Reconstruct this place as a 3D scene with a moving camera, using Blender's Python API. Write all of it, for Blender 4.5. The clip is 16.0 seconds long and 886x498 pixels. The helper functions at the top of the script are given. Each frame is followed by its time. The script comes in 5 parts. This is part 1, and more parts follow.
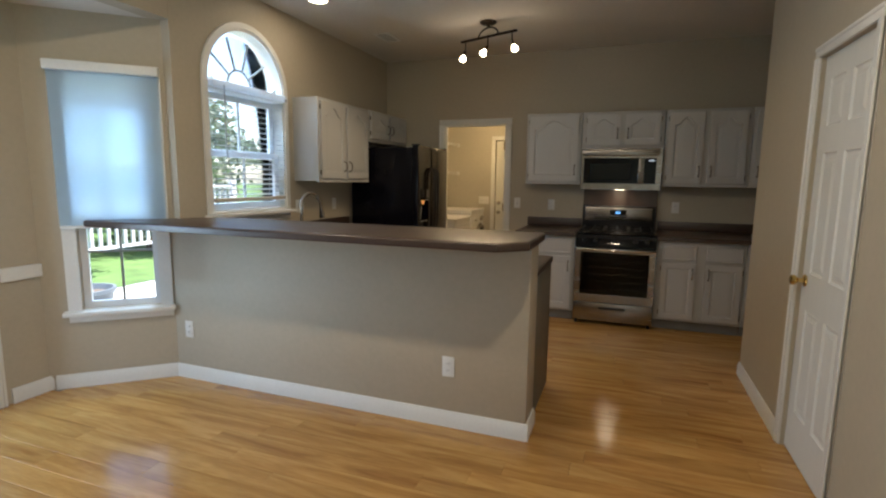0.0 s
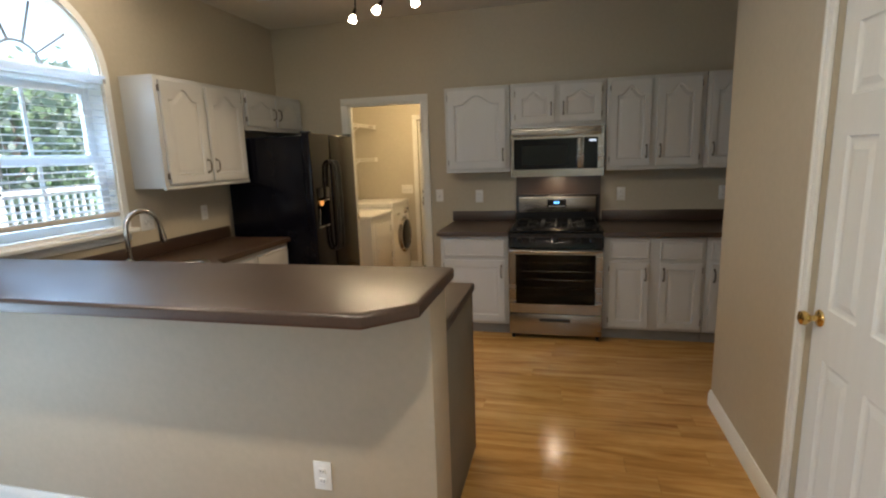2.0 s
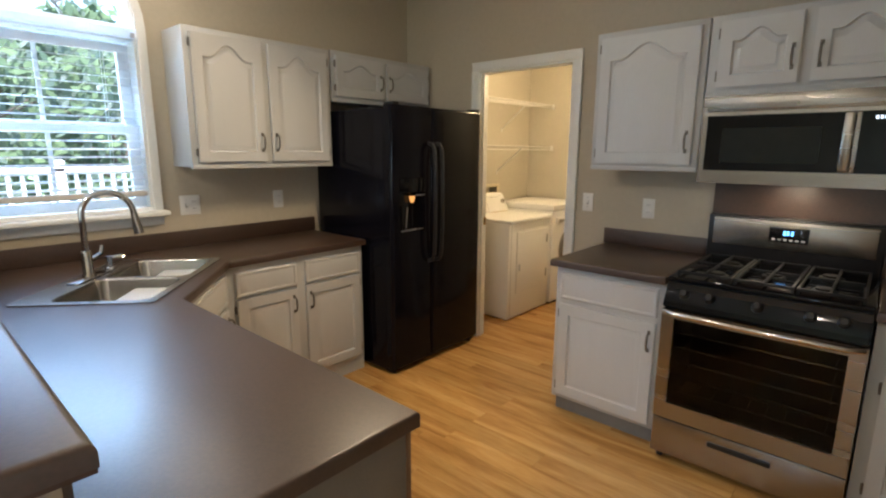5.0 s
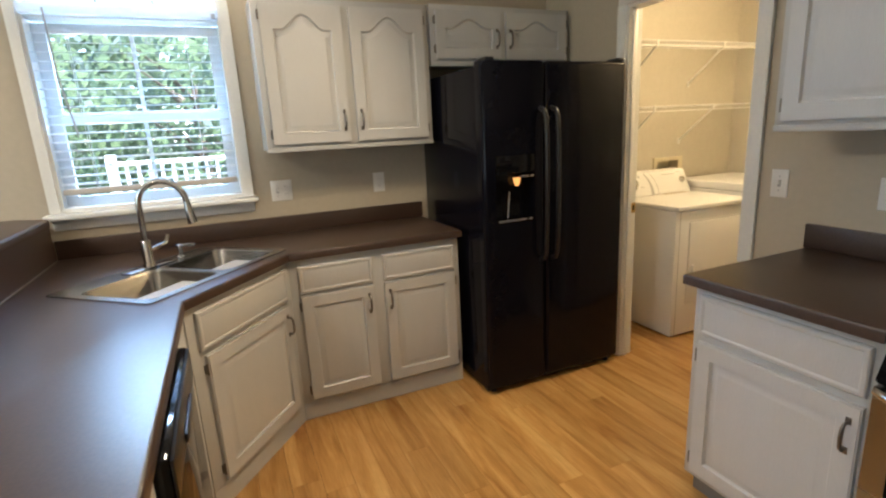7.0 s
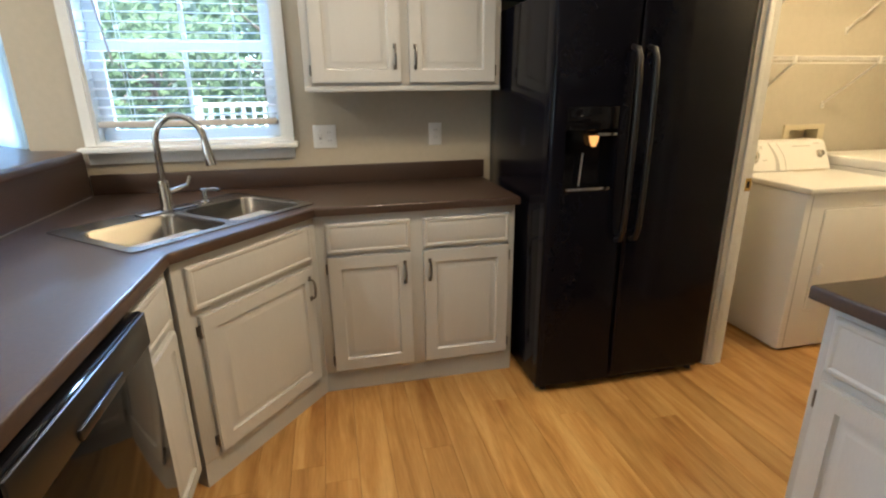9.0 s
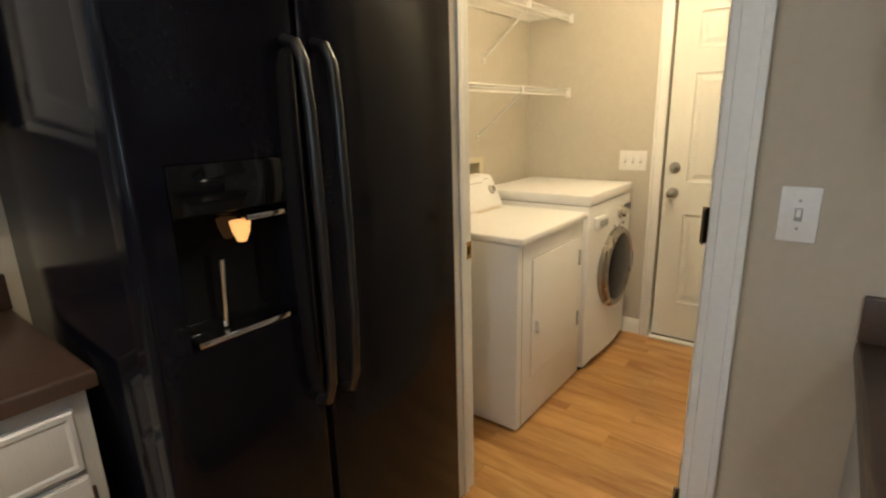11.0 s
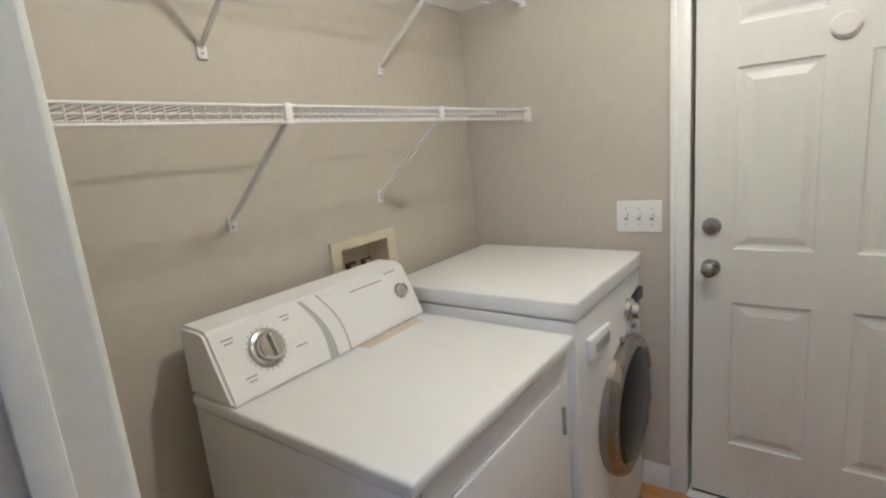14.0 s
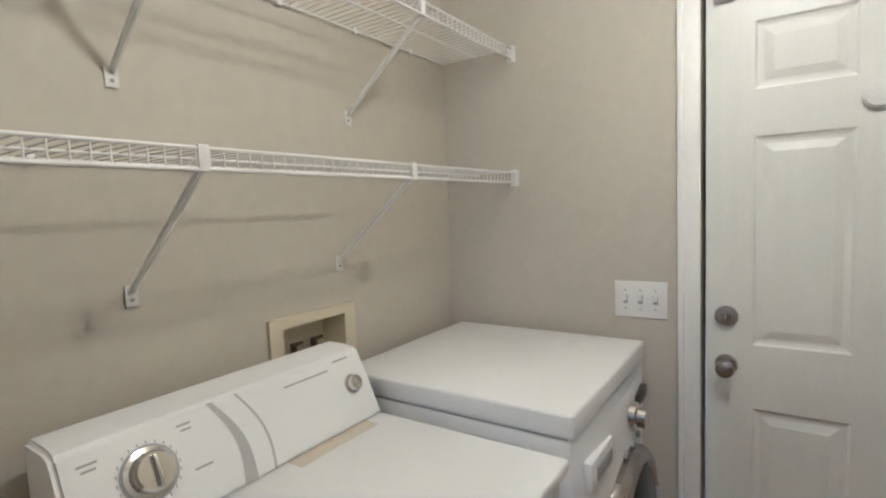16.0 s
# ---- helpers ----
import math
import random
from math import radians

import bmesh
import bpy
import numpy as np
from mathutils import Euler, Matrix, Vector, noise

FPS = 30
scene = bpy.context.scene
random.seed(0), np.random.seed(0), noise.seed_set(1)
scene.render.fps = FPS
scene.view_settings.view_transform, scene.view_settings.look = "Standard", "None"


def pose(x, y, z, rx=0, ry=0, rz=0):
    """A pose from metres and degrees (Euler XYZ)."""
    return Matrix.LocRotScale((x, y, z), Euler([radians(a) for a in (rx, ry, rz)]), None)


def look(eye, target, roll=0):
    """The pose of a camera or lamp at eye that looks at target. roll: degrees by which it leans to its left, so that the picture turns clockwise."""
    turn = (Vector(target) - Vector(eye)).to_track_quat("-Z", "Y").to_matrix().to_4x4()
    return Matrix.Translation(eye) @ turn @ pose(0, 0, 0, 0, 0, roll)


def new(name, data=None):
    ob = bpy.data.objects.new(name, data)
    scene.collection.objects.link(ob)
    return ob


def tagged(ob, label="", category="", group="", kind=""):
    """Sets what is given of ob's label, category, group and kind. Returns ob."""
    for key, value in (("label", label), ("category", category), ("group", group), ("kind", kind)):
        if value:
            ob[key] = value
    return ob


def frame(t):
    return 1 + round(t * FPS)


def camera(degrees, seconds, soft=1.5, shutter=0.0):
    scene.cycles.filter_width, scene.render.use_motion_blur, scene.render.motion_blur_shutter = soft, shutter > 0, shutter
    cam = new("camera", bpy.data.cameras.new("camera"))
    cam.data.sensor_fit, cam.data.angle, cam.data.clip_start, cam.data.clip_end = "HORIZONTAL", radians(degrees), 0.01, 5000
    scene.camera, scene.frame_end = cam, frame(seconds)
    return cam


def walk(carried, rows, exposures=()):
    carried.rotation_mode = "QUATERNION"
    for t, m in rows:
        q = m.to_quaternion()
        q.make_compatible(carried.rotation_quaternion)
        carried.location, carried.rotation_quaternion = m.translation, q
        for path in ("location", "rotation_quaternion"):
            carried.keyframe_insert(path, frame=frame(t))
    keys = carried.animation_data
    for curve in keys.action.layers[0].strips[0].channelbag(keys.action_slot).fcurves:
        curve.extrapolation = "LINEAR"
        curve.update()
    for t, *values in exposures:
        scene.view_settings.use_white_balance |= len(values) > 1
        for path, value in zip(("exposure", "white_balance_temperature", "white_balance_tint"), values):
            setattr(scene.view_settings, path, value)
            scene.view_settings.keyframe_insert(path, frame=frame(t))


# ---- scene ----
cam = camera(83.0, 16.0, soft=2.2)
PATH = [
    (0, (0.653, 0.075, 1.432), (-0.025, 1.937, 1.155), 0.7),
    (0.5, (0.558, 0.321, 1.475), (0.176, 2.259, 1.161), -1.7),
    (1, (0.586, 0.59, 1.536), (0.259, 2.532, 1.187), -2.3),
    (1.5, (0.617, 0.843, 1.557), (0.202, 2.764, 1.187), -2.3),
    (2, (0.639, 1.109, 1.564), (0.171, 3.018, 1.193), -2.0),
    (2.5, (0.769, 1.365, 1.546), (0.036, 3.191, 1.185), -2.6),
    (3, (0.851, 1.623, 1.524), (-0.015, 3.39, 1.162), -1.7),
    (3.5, (0.871, 1.925, 1.537), (-0.014, 3.681, 1.172), -2.0),
    (4, (0.947, 2.222, 1.527), (-0.084, 3.896, 1.163), -1.4),
    (6.5, (0.849, 3.566, 1.47), (-0.8, 4.612, 1.035), -2.0),
    (7, (0.825, 3.746, 1.462), (-0.963, 4.513, 0.999), -3.0),
    (7.5, (0.87, 3.888, 1.421), (-1.004, 4.228, 0.809), -0.2),
    (8, (0.873, 3.987, 1.387), (-0.993, 4.155, 0.687), -0.2),
    (8.5, (0.778, 4.028, 1.388), (-1.083, 4.186, 0.674), -1.3),
    (9, (0.514, 4.07, 1.382), (-1.349, 4.484, 0.783), -0.7),
    (9.5, (0.212, 4.17, 1.388), (-1.575, 4.916, 0.887), -2.4),
    (12, (-0.827, 5.017, 1.367), (-1.495, 6.838, 0.881), -2.0),
    (12.5, (-0.906, 5.245, 1.344), (-1.408, 7.123, 0.876), -4.1),
    (13, (-0.899, 5.512, 1.351), (-1.559, 7.341, 0.883), -3.6),
    (13.5, (-0.938, 5.705, 1.384), (-1.847, 7.426, 0.924), -3.4),
    (14, (-0.97, 5.852, 1.424), (-2.137, 7.427, 1.029), -5.2),
    (14.5, (-0.95, 5.919, 1.48), (-2.229, 7.437, 1.233), -5.7),
    (15, (-0.961, 5.924, 1.481), (-2.272, 7.427, 1.328), -4.5),
    (15.5, (-1.036, 5.951, 1.458), (-2.296, 7.498, 1.314), -3.0),
    (16, (-1.104, 6.105, 1.428), (-2.22, 7.757, 1.265), -2.4),
]
walk(cam, [(t, look(eye, target, roll)) for t, eye, target, roll in PATH],
     [(0, 1.95, 6150, 12), (1, 2.35, 6000, 12), (2.5, 2.55, 6000, 12), (4, 2.8, 5750, 12), (6.5, 3.05, 5650, 11), (9.5, 3.17, 5400, 10), (12, 2.85, 5150, 10),
      (12.9, 2.62, 5050, 12), (13.6, 2.6, 4050, 14), (16, 2.5, 3980, 14)])


# ---- world, sun, large lights ----
world = bpy.data.worlds.new("world")
scene.world = world
world.use_nodes = True
wn = world.node_tree
sky = wn.nodes.new("ShaderNodeTexSky")
sky.sky_type = "NISHITA"
sky.sun_disc = False
sky.sun_elevation, sky.sun_rotation = radians(73), radians(90)
wn.links.new(sky.outputs[0], wn.nodes["Background"].inputs[0])
wn.nodes["Background"].inputs[1].default_value = 0.15


def lamp(name, kind, m, watts, color, size=0.1, size_y=None, spot=None, blend=0.6):
    d = bpy.data.lights.new(name, kind)
    d.energy, d.color = watts, color
    if kind == "AREA":
        d.shape, d.size = ("RECTANGLE", size) if size_y else ("DISK", size)
        if size_y:
            d.size_y = size_y
    elif kind in ("SPOT", "POINT"):
        d.shadow_soft_size = size
        if spot:
            d.spot_size, d.spot_blend = radians(spot), blend
    elif kind == "SUN":
        d.angle = size
    ob = new(name, d)
    ob.matrix_world = m
    return ob


WARM = (1.0, 0.74, 0.42)
SOFT = (1.0, 0.82, 0.58)
DAY = (0.54, 0.77, 1.0)
lamp("sun", "SUN", look((4.2, 0.3, 14), (0, 0, 0)), 5.0, (1.0, 0.95, 0.86), radians(0.5))
lamp("patio_daylight", "AREA", look((-2.955, 1.45, 1.1), (0, 1.45, 1.1)), 8, DAY, 0.68, 1.8)
lamp("living_room_daylight", "AREA", look((1.515, -1.35, 1.5), (0, -1.35, 1.45)), 4.8, (0.70, 0.86, 1.0), 1.85, 1.3)
lamp("kitchen_window_daylight", "AREA", look((-3.0, 3.42, 3.2), (-2.2, 3.42, 1.6)), 36, DAY, 0.8, 0.7)
lamp("sink_recessed_lamp", "AREA", look((-1.78, 3.74, 2.835), (-1.78, 3.74, 0)), 0.7, SOFT, 0.12)
for lx in (-1.2, 0.5):
    lamp("dining_recessed_lamp", "AREA", look((lx, 1.35, 2.835), (lx, 1.35, 0)), 4.4, SOFT, 0.12)
lamp("cooktop_lamp", "AREA", look((0.573, 5.70, 1.330), (0.573, 5.70, 0)), 0.12, WARM, 0.07)
lamp("laundry_lamp", "POINT", pose(-1.08, 6.82, 2.33), 5.9, (1.0, 0.69, 0.33), 0.045)

# ---- materials ----


def material(name, color, rough=0.5, metal=0.0, var=0.06, scale=6.0, bump=0.0, bump_scale=60.0, coat=0.0, stretch=(1, 1, 1), fine=0.03, spec=0.5):
    m = bpy.data.materials.new(name)
    m.use_nodes = True
    t = m.node_tree
    p = t.nodes["Principled BSDF"]
    p.inputs["Roughness"].default_value, p.inputs["Metallic"].default_value = rough, metal
    p.inputs["Coat Weight"].default_value = coat
    p.inputs["Specular IOR Level"].default_value = spec
    geo = t.nodes.new("ShaderNodeNewGeometry")
    mp = t.nodes.new("ShaderNodeMapping")
    mp.inputs["Scale"].default_value = stretch
    t.links.new(geo.outputs["Position"], mp.inputs[0])
    big, small = t.nodes.new("ShaderNodeTexNoise"), t.nodes.new("ShaderNodeTexNoise")
    big.inputs["Scale"].default_value, small.inputs["Scale"].default_value = scale, scale * 22
    big.inputs["Detail"].default_value = 4
    for n in (big, small):
        t.links.new(mp.outputs[0], n.inputs["Vector"])
    a = t.nodes.new("ShaderNodeMath")
    a.operation = "MULTIPLY_ADD"
    t.links.new(small.outputs[0], a.inputs[0])
    a.inputs[1].default_value = fine / max(var, 1e-3)
    t.links.new(big.outputs[0], a.inputs[2])
    ramp = t.nodes.new("ShaderNodeMapRange")
    mid = 0.5 + 0.5 * fine / max(var, 1e-3)
    ramp.inputs["From Min"].default_value, ramp.inputs["From Max"].default_value = mid - 0.4, mid + 0.4
    ramp.inputs["To Min"].default_value, ramp.inputs["To Max"].default_value = 1 - var * 1.6, 1 + var * 1.6
    t.links.new(a.outputs[0], ramp.inputs[0])
    mix = t.nodes.new("ShaderNodeVectorMath")
    mix.operation = "SCALE"
    mix.inputs[0].default_value = color
    t.links.new(ramp.outputs[0], mix.inputs["Scale"])
    t.links.new(mix.outputs[0], p.inputs["Base Color"])
    rr = t.nodes.new("ShaderNodeMapRange")
    rr.inputs["To Min"].default_value, rr.inputs["To Max"].default_value = max(0.02, rough - 0.025), min(1, rough + 0.025)
    t.links.new(big.outputs[0], rr.inputs[0])
    t.links.new(rr.outputs[0], p.inputs["Roughness"])
    if bump:
        bn = t.nodes.new("ShaderNodeTexNoise")
        bn.inputs["Scale"].default_value = bump_scale
        t.links.new(mp.outputs[0], bn.inputs["Vector"])
        b = t.nodes.new("ShaderNodeBump")
        b.inputs["Strength"].default_value, b.inputs["Distance"].default_value = bump, 0.002
        t.links.new(bn.outputs[0], b.inputs["Height"])
        t.links.new(b.outputs[0], p.inputs["Normal"])
    return m


def wood_floor():
    m = bpy.data.materials.new("oak_laminate")
    m.use_nodes = True
    t = m.node_tree
    p = t.nodes["Principled BSDF"]
    geo, info = t.nodes.new("ShaderNodeNewGeometry"), t.nodes.new("ShaderNodeObjectInfo")
    rnd = t.nodes.new("ShaderNodeMath")
    rnd.operation = "ADD"
    t.links.new(info.outputs["Random"], rnd.inputs[0])
    t.links.new(geo.outputs["Random Per Island"], rnd.inputs[1])
    off = t.nodes.new("ShaderNodeVectorMath")
    off.operation = "MULTIPLY_ADD"
    off.inputs[1].default_value = (37, 91, 13)
    comb = t.nodes.new("ShaderNodeCombineXYZ")
    for k in range(3):
        t.links.new(rnd.outputs[0], comb.inputs[k])
    t.links.new(comb.outputs[0], off.inputs[0])
    t.links.new(geo.outputs["Position"], off.inputs[2])
    mp = t.nodes.new("ShaderNodeMapping")
    mp.inputs["Scale"].default_value = (0.9, 8, 1)
    t.links.new(off.outputs[0], mp.inputs[0])
    grain = t.nodes.new("ShaderNodeTexNoise")
    grain.inputs["Scale"].default_value, grain.inputs["Detail"].default_value = 1.6, 6
    grain.inputs["Distortion"].default_value = 0.9
    t.links.new(mp.outputs[0], grain.inputs["Vector"])
    fine = t.nodes.new("ShaderNodeTexNoise")
    fine.inputs["Scale"].default_value = 14
    t.links.new(mp.outputs[0], fine.inputs["Vector"])
    ramp = t.nodes.new("ShaderNodeValToRGB")
    e = ramp.color_ramp.elements
    e[0].position, e[0].color = 0.22, (0.26, 0.115, 0.028, 1)
    e[1].position, e[1].color = 0.74, (0.57, 0.342, 0.112, 1)
    mid = ramp.color_ramp.elements.new(0.48)
    mid.color = (0.45, 0.242, 0.070, 1)
    t.links.new(grain.outputs[0], ramp.inputs[0])
    tone = t.nodes.new("ShaderNodeMapRange")
    tone.inputs["From Max"].default_value = 2.0
    tone.inputs["To Min"].default_value, tone.inputs["To Max"].default_value = 0.84, 1.16
    t.links.new(rnd.outputs[0], tone.inputs[0])
    fm = t.nodes.new("ShaderNodeMapRange")
    fm.inputs["To Min"].default_value, fm.inputs["To Max"].default_value = 0.8, 1.2
    t.links.new(fine.outputs[0], fm.inputs[0])
    mul = t.nodes.new("ShaderNodeMath")
    mul.operation = "MULTIPLY"
    t.links.new(tone.outputs[0], mul.inputs[0])
    t.links.new(fm.outputs[0], mul.inputs[1])
    sc = t.nodes.new("ShaderNodeVectorMath")
    sc.operation = "SCALE"
    t.links.new(ramp.outputs[0], sc.inputs[0])
    t.links.new(mul.outputs[0], sc.inputs["Scale"])
    t.links.new(sc.outputs[0], p.inputs["Base Color"])
    ro = t.nodes.new("ShaderNodeMapRange")
    ro.inputs["To Min"].default_value, ro.inputs["To Max"].default_value = 0.11, 0.21
    t.links.new(grain.outputs[0], ro.inputs[0])
    t.links.new(ro.outputs[0], p.inputs["Roughness"])
    b = t.nodes.new("ShaderNodeBump")
    b.inputs["Strength"].default_value, b.inputs["Distance"].default_value = 0.12, 0.001
    t.links.new(fine.outputs[0], b.inputs["Height"])
    t.links.new(b.outputs[0], p.inputs["Normal"])
    return m


def glowing(name, color, strength):
    m = bpy.data.materials.new(name)
    m.use_nodes = True
    p = m.node_tree.nodes["Principled BSDF"]
    p.inputs["Base Color"].default_value = (*color, 1)
    p.inputs["Emission Color"].default_value, p.inputs["Emission Strength"].default_value = (*color, 1), strength
    return m


def clear_glass(name):
    m = bpy.data.materials.new(name)
    m.use_nodes = True
    t = m.node_tree
    gl, tr, mx = t.nodes.new("ShaderNodeBsdfGlossy"), t.nodes.new("ShaderNodeBsdfTransparent"), t.nodes.new("ShaderNodeMixShader")
    gl.inputs["Roughness"].default_value = 0.02
    fr = t.nodes.new("ShaderNodeFresnel")
    fr.inputs[0].default_value = 1.3
    t.links.new(fr.outputs[0], mx.inputs[0])
    t.links.new(tr.outputs[0], mx.inputs[1])
    t.links.new(gl.outputs[0], mx.inputs[2])
    t.links.new(mx.outputs[0], t.nodes["Material Output"].inputs[0])
    return m


def shade_cloth():
    m = bpy.data.materials.new("shade_cloth")
    m.use_nodes = True
    t = m.node_tree
    p = t.nodes["Principled BSDF"]
    p.inputs["Base Color"].default_value, p.inputs["Roughness"].default_value = (0.82, 0.83, 0.82, 1), 0.9
    tl, mx, wv = t.nodes.new("ShaderNodeBsdfTranslucent"), t.nodes.new("ShaderNodeMixShader"), t.nodes.new("ShaderNodeTexNoise")
    tl.inputs[0].default_value = (0.72, 0.84, 0.93, 1)
    wv.inputs["Scale"].default_value = 400
    b = t.nodes.new("ShaderNodeBump")
    b.inputs["Strength"].default_value, b.inputs["Distance"].default_value = 0.15, 0.001
    t.links.new(wv.outputs[0], b.inputs["Height"])
    t.links.new(b.outputs[0], p.inputs["Normal"])
    mx.inputs[0].default_value = 0.8
    t.links.new(p.outputs[0], mx.inputs[1])
    t.links.new(tl.outputs[0], mx.inputs[2])
    t.links.new(mx.outputs[0], t.nodes["Material Output"].inputs[0])
    return m


WALL = material("greige_wall_paint", (0.45, 0.396, 0.302), 0.62, var=0.03, scale=1.5, bump=0.14, bump_scale=130)
LAUNDRY_WALL = material("laundry_wall_paint", (0.50, 0.465, 0.385), 0.6, var=0.03, scale=1.5, bump=0.13, bump_scale=130)
CEIL = material("ceiling_paint", (0.66, 0.63, 0.57), 0.9, var=0.03, scale=1.2, bump=0.4, bump_scale=90)
TRIM = material("white_trim_paint", (0.74, 0.74, 0.71), 0.38, var=0.025, scale=3)
DOORP = material("white_door_paint", (0.70, 0.70, 0.66), 0.42, var=0.02, scale=3, bump=0.06, bump_scale=40, stretch=(8, 8, 0.7))
CAB = material("cabinet_grey_paint", (0.52, 0.52, 0.515), 0.42, var=0.02, scale=3, bump=0.2, bump_scale=30, stretch=(6, 6, 0.8))
CABIN = material("cabinet_body_paint", (0.47, 0.47, 0.46), 0.5, var=0.02, scale=3, bump=0.3, bump_scale=30, stretch=(6, 6, 0.8))
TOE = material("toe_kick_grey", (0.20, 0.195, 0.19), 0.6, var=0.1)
LAM = material("brown_laminate", (0.047, 0.0265, 0.0175), 0.36, var=0.10, scale=5, fine=0.22, bump=0.08, bump_scale=220, spec=0.8)
LAMEDGE = material("brown_laminate_edge", (0.058, 0.027, 0.017), 0.35, var=0.12, scale=8)
BLACK = material("fridge_black_enamel", (0.004, 0.004, 0.007), 0.13, var=0.08, scale=3, bump=0.03, bump_scale=260, spec=0.17)
BLACKP = material("black_plastic", (0.010, 0.010, 0.011), 0.30, var=0.08)
GLOSS = material("black_glass", (0.005, 0.005, 0.006), 0.06, var=0.04, spec=0.26)
IRON = material("cast_iron_grate", (0.009, 0.009, 0.009), 0.6, var=0.15, bump=0.3, spec=0.25)
STEEL = material("brushed_steel", (0.35, 0.325, 0.29), 0.27, 1.0, var=0.05, scale=2, bump=0.08, bump_scale=120, stretch=(0.3, 8, 8))
SINKM = material("sink_steel", (0.40, 0.385, 0.36), 0.24, 1.0, var=0.05, scale=3)
CHROME = material("polished_nickel", (0.62, 0.60, 0.57), 0.13, 1.0, var=0.03)
NICKEL = material("satin_nickel", (0.36, 0.34, 0.31), 0.32, 1.0, var=0.04)
PEWTER = material("pewter_pull", (0.20, 0.18, 0.16), 0.38, 1.0, var=0.2, scale=40)
BRASS = material("polished_brass", (0.72, 0.50, 0.18), 0.18, 1.0, var=0.06)
BRONZE = material("aged_bronze_hinge", (0.13, 0.10, 0.07), 0.40, 1.0, var=0.2, scale=30)
DARKMETAL = material("dark_bronze_fixture", (0.035, 0.026, 0.020), 0.42, 0.8, var=0.15)
PLATE = material("white_plastic_plate", (0.74, 0.73, 0.70), 0.35, var=0.02)
ENAMEL = material("white_appliance_enamel", (0.76, 0.76, 0.755), 0.42, var=0.008, scale=2, fine=0.005)
GREYPL = material("grey_appliance_plastic", (0.34, 0.34, 0.34), 0.35, var=0.04)
WIRE = material("white_coated_wire", (0.72, 0.71, 0.68), 0.40, var=0.03)
CREAM = material("cream_plastic", (0.62, 0.56, 0.40), 0.45, var=0.04)
PAPER = material("lint_label_paper", (0.62, 0.56, 0.46), 0.7, var=0.06)
DARK = material("dark_gap", (0.012, 0.011, 0.010), 0.8, var=0.1)
BLIND = material("white_blind_slat", (0.78, 0.79, 0.80), 0.45, var=0.02)
VINYL = material("white_vinyl_frame", (0.74, 0.76, 0.78), 0.35, var=0.02)
CAME = material("lead_grille", (0.22, 0.22, 0.20), 0.5, var=0.05)
GRASS = material("lawn", (0.075, 0.14, 0.035), 0.9, var=0.4, scale=2, fine=0.2)
CONC = material("patio_concrete", (0.55, 0.54, 0.51), 0.85, var=0.12, scale=1.5, bump=0.4)
BARK = material("bark", (0.10, 0.075, 0.055), 0.9, var=0.3, scale=8, bump=0.6, bump_scale=20)
LEAF = material("leaves", (0.10, 0.125, 0.105), 0.5, var=0.45, scale=3, fine=0.3)
SIDING = material("rail_paint", (0.48, 0.49, 0.48), 0.5, var=0.04)
BIN = material("grey_plastic_bin", (0.10, 0.12, 0.14), 0.5, var=0.1)
BULB = glowing("lamp_bulb", (1.0, 0.78, 0.50), 9.0)
LED = glowing("clock_digits", (0.15, 0.45, 1.0), 0.5)
DISP = glowing("dispenser_lamp", (1.0, 0.42, 0.10), 0.14)
MWLED = glowing("microwave_clock", (0.8, 0.9, 1.0), 0.25)
WGLASS = material("washer_door_glass", (0.010, 0.010, 0.012), 0.16, var=0.05, spec=0.12)
GLASS = clear_glass("window_glass")
SHADE = shade_cloth()
OVENGLASS = clear_glass("smoked_oven_glass")
OVENGLASS.node_tree.nodes["Transparent BSDF"].inputs[0].default_value = (0.42, 0.40, 0.36, 1)
bt = BLIND.node_tree
b_tl, b_mx = bt.nodes.new("ShaderNodeBsdfTranslucent"), bt.nodes.new("ShaderNodeMixShader")
b_mx.inputs[0].default_value = 0.5
b_tl.inputs[0].default_value = (0.8, 0.84, 0.88, 1)
bt.links.new(bt.nodes["Principled BSDF"].outputs[0], b_mx.inputs[1])
bt.links.new(b_tl.outputs[0], b_mx.inputs[2])
bt.links.new(b_mx.outputs[0], bt.nodes["Material Output"].inputs[0])
lt = LEAF.node_tree
l_tl, l_mx = lt.nodes.new("ShaderNodeBsdfTranslucent"), lt.nodes.new("ShaderNodeMixShader")
l_tl.inputs[0].default_value = (0.15, 0.21, 0.11, 1)
lt.links.new(lt.nodes["Principled BSDF"].outputs[0], l_mx.inputs[1])
lt.links.new(l_tl.outputs[0], l_mx.inputs[2])
lt.links.new(l_mx.outputs[0], lt.nodes["Material Output"].inputs[0])
FLOOR = wood_floor()

# ---- building helpers ----


def box(bm, x0, x1, y0, y1, z0, z1, bevel=0.0, seg=2):
    m = Matrix.LocRotScale(((x0 + x1) / 2, (y0 + y1) / 2, (z0 + z1) / 2), None, (x1 - x0, y1 - y0, z1 - z0))
    r = bmesh.ops.create_cube(bm, size=1, matrix=m)
    if bevel:
        es = list({e for v in r["verts"] for e in v.link_edges})
        bmesh.ops.bevel(bm, geom=es, offset=bevel, segments=seg, affect="EDGES", profile=0.5)
    return bm


def cube(*a, **k):
    return box(bmesh.new(), *a, **k)


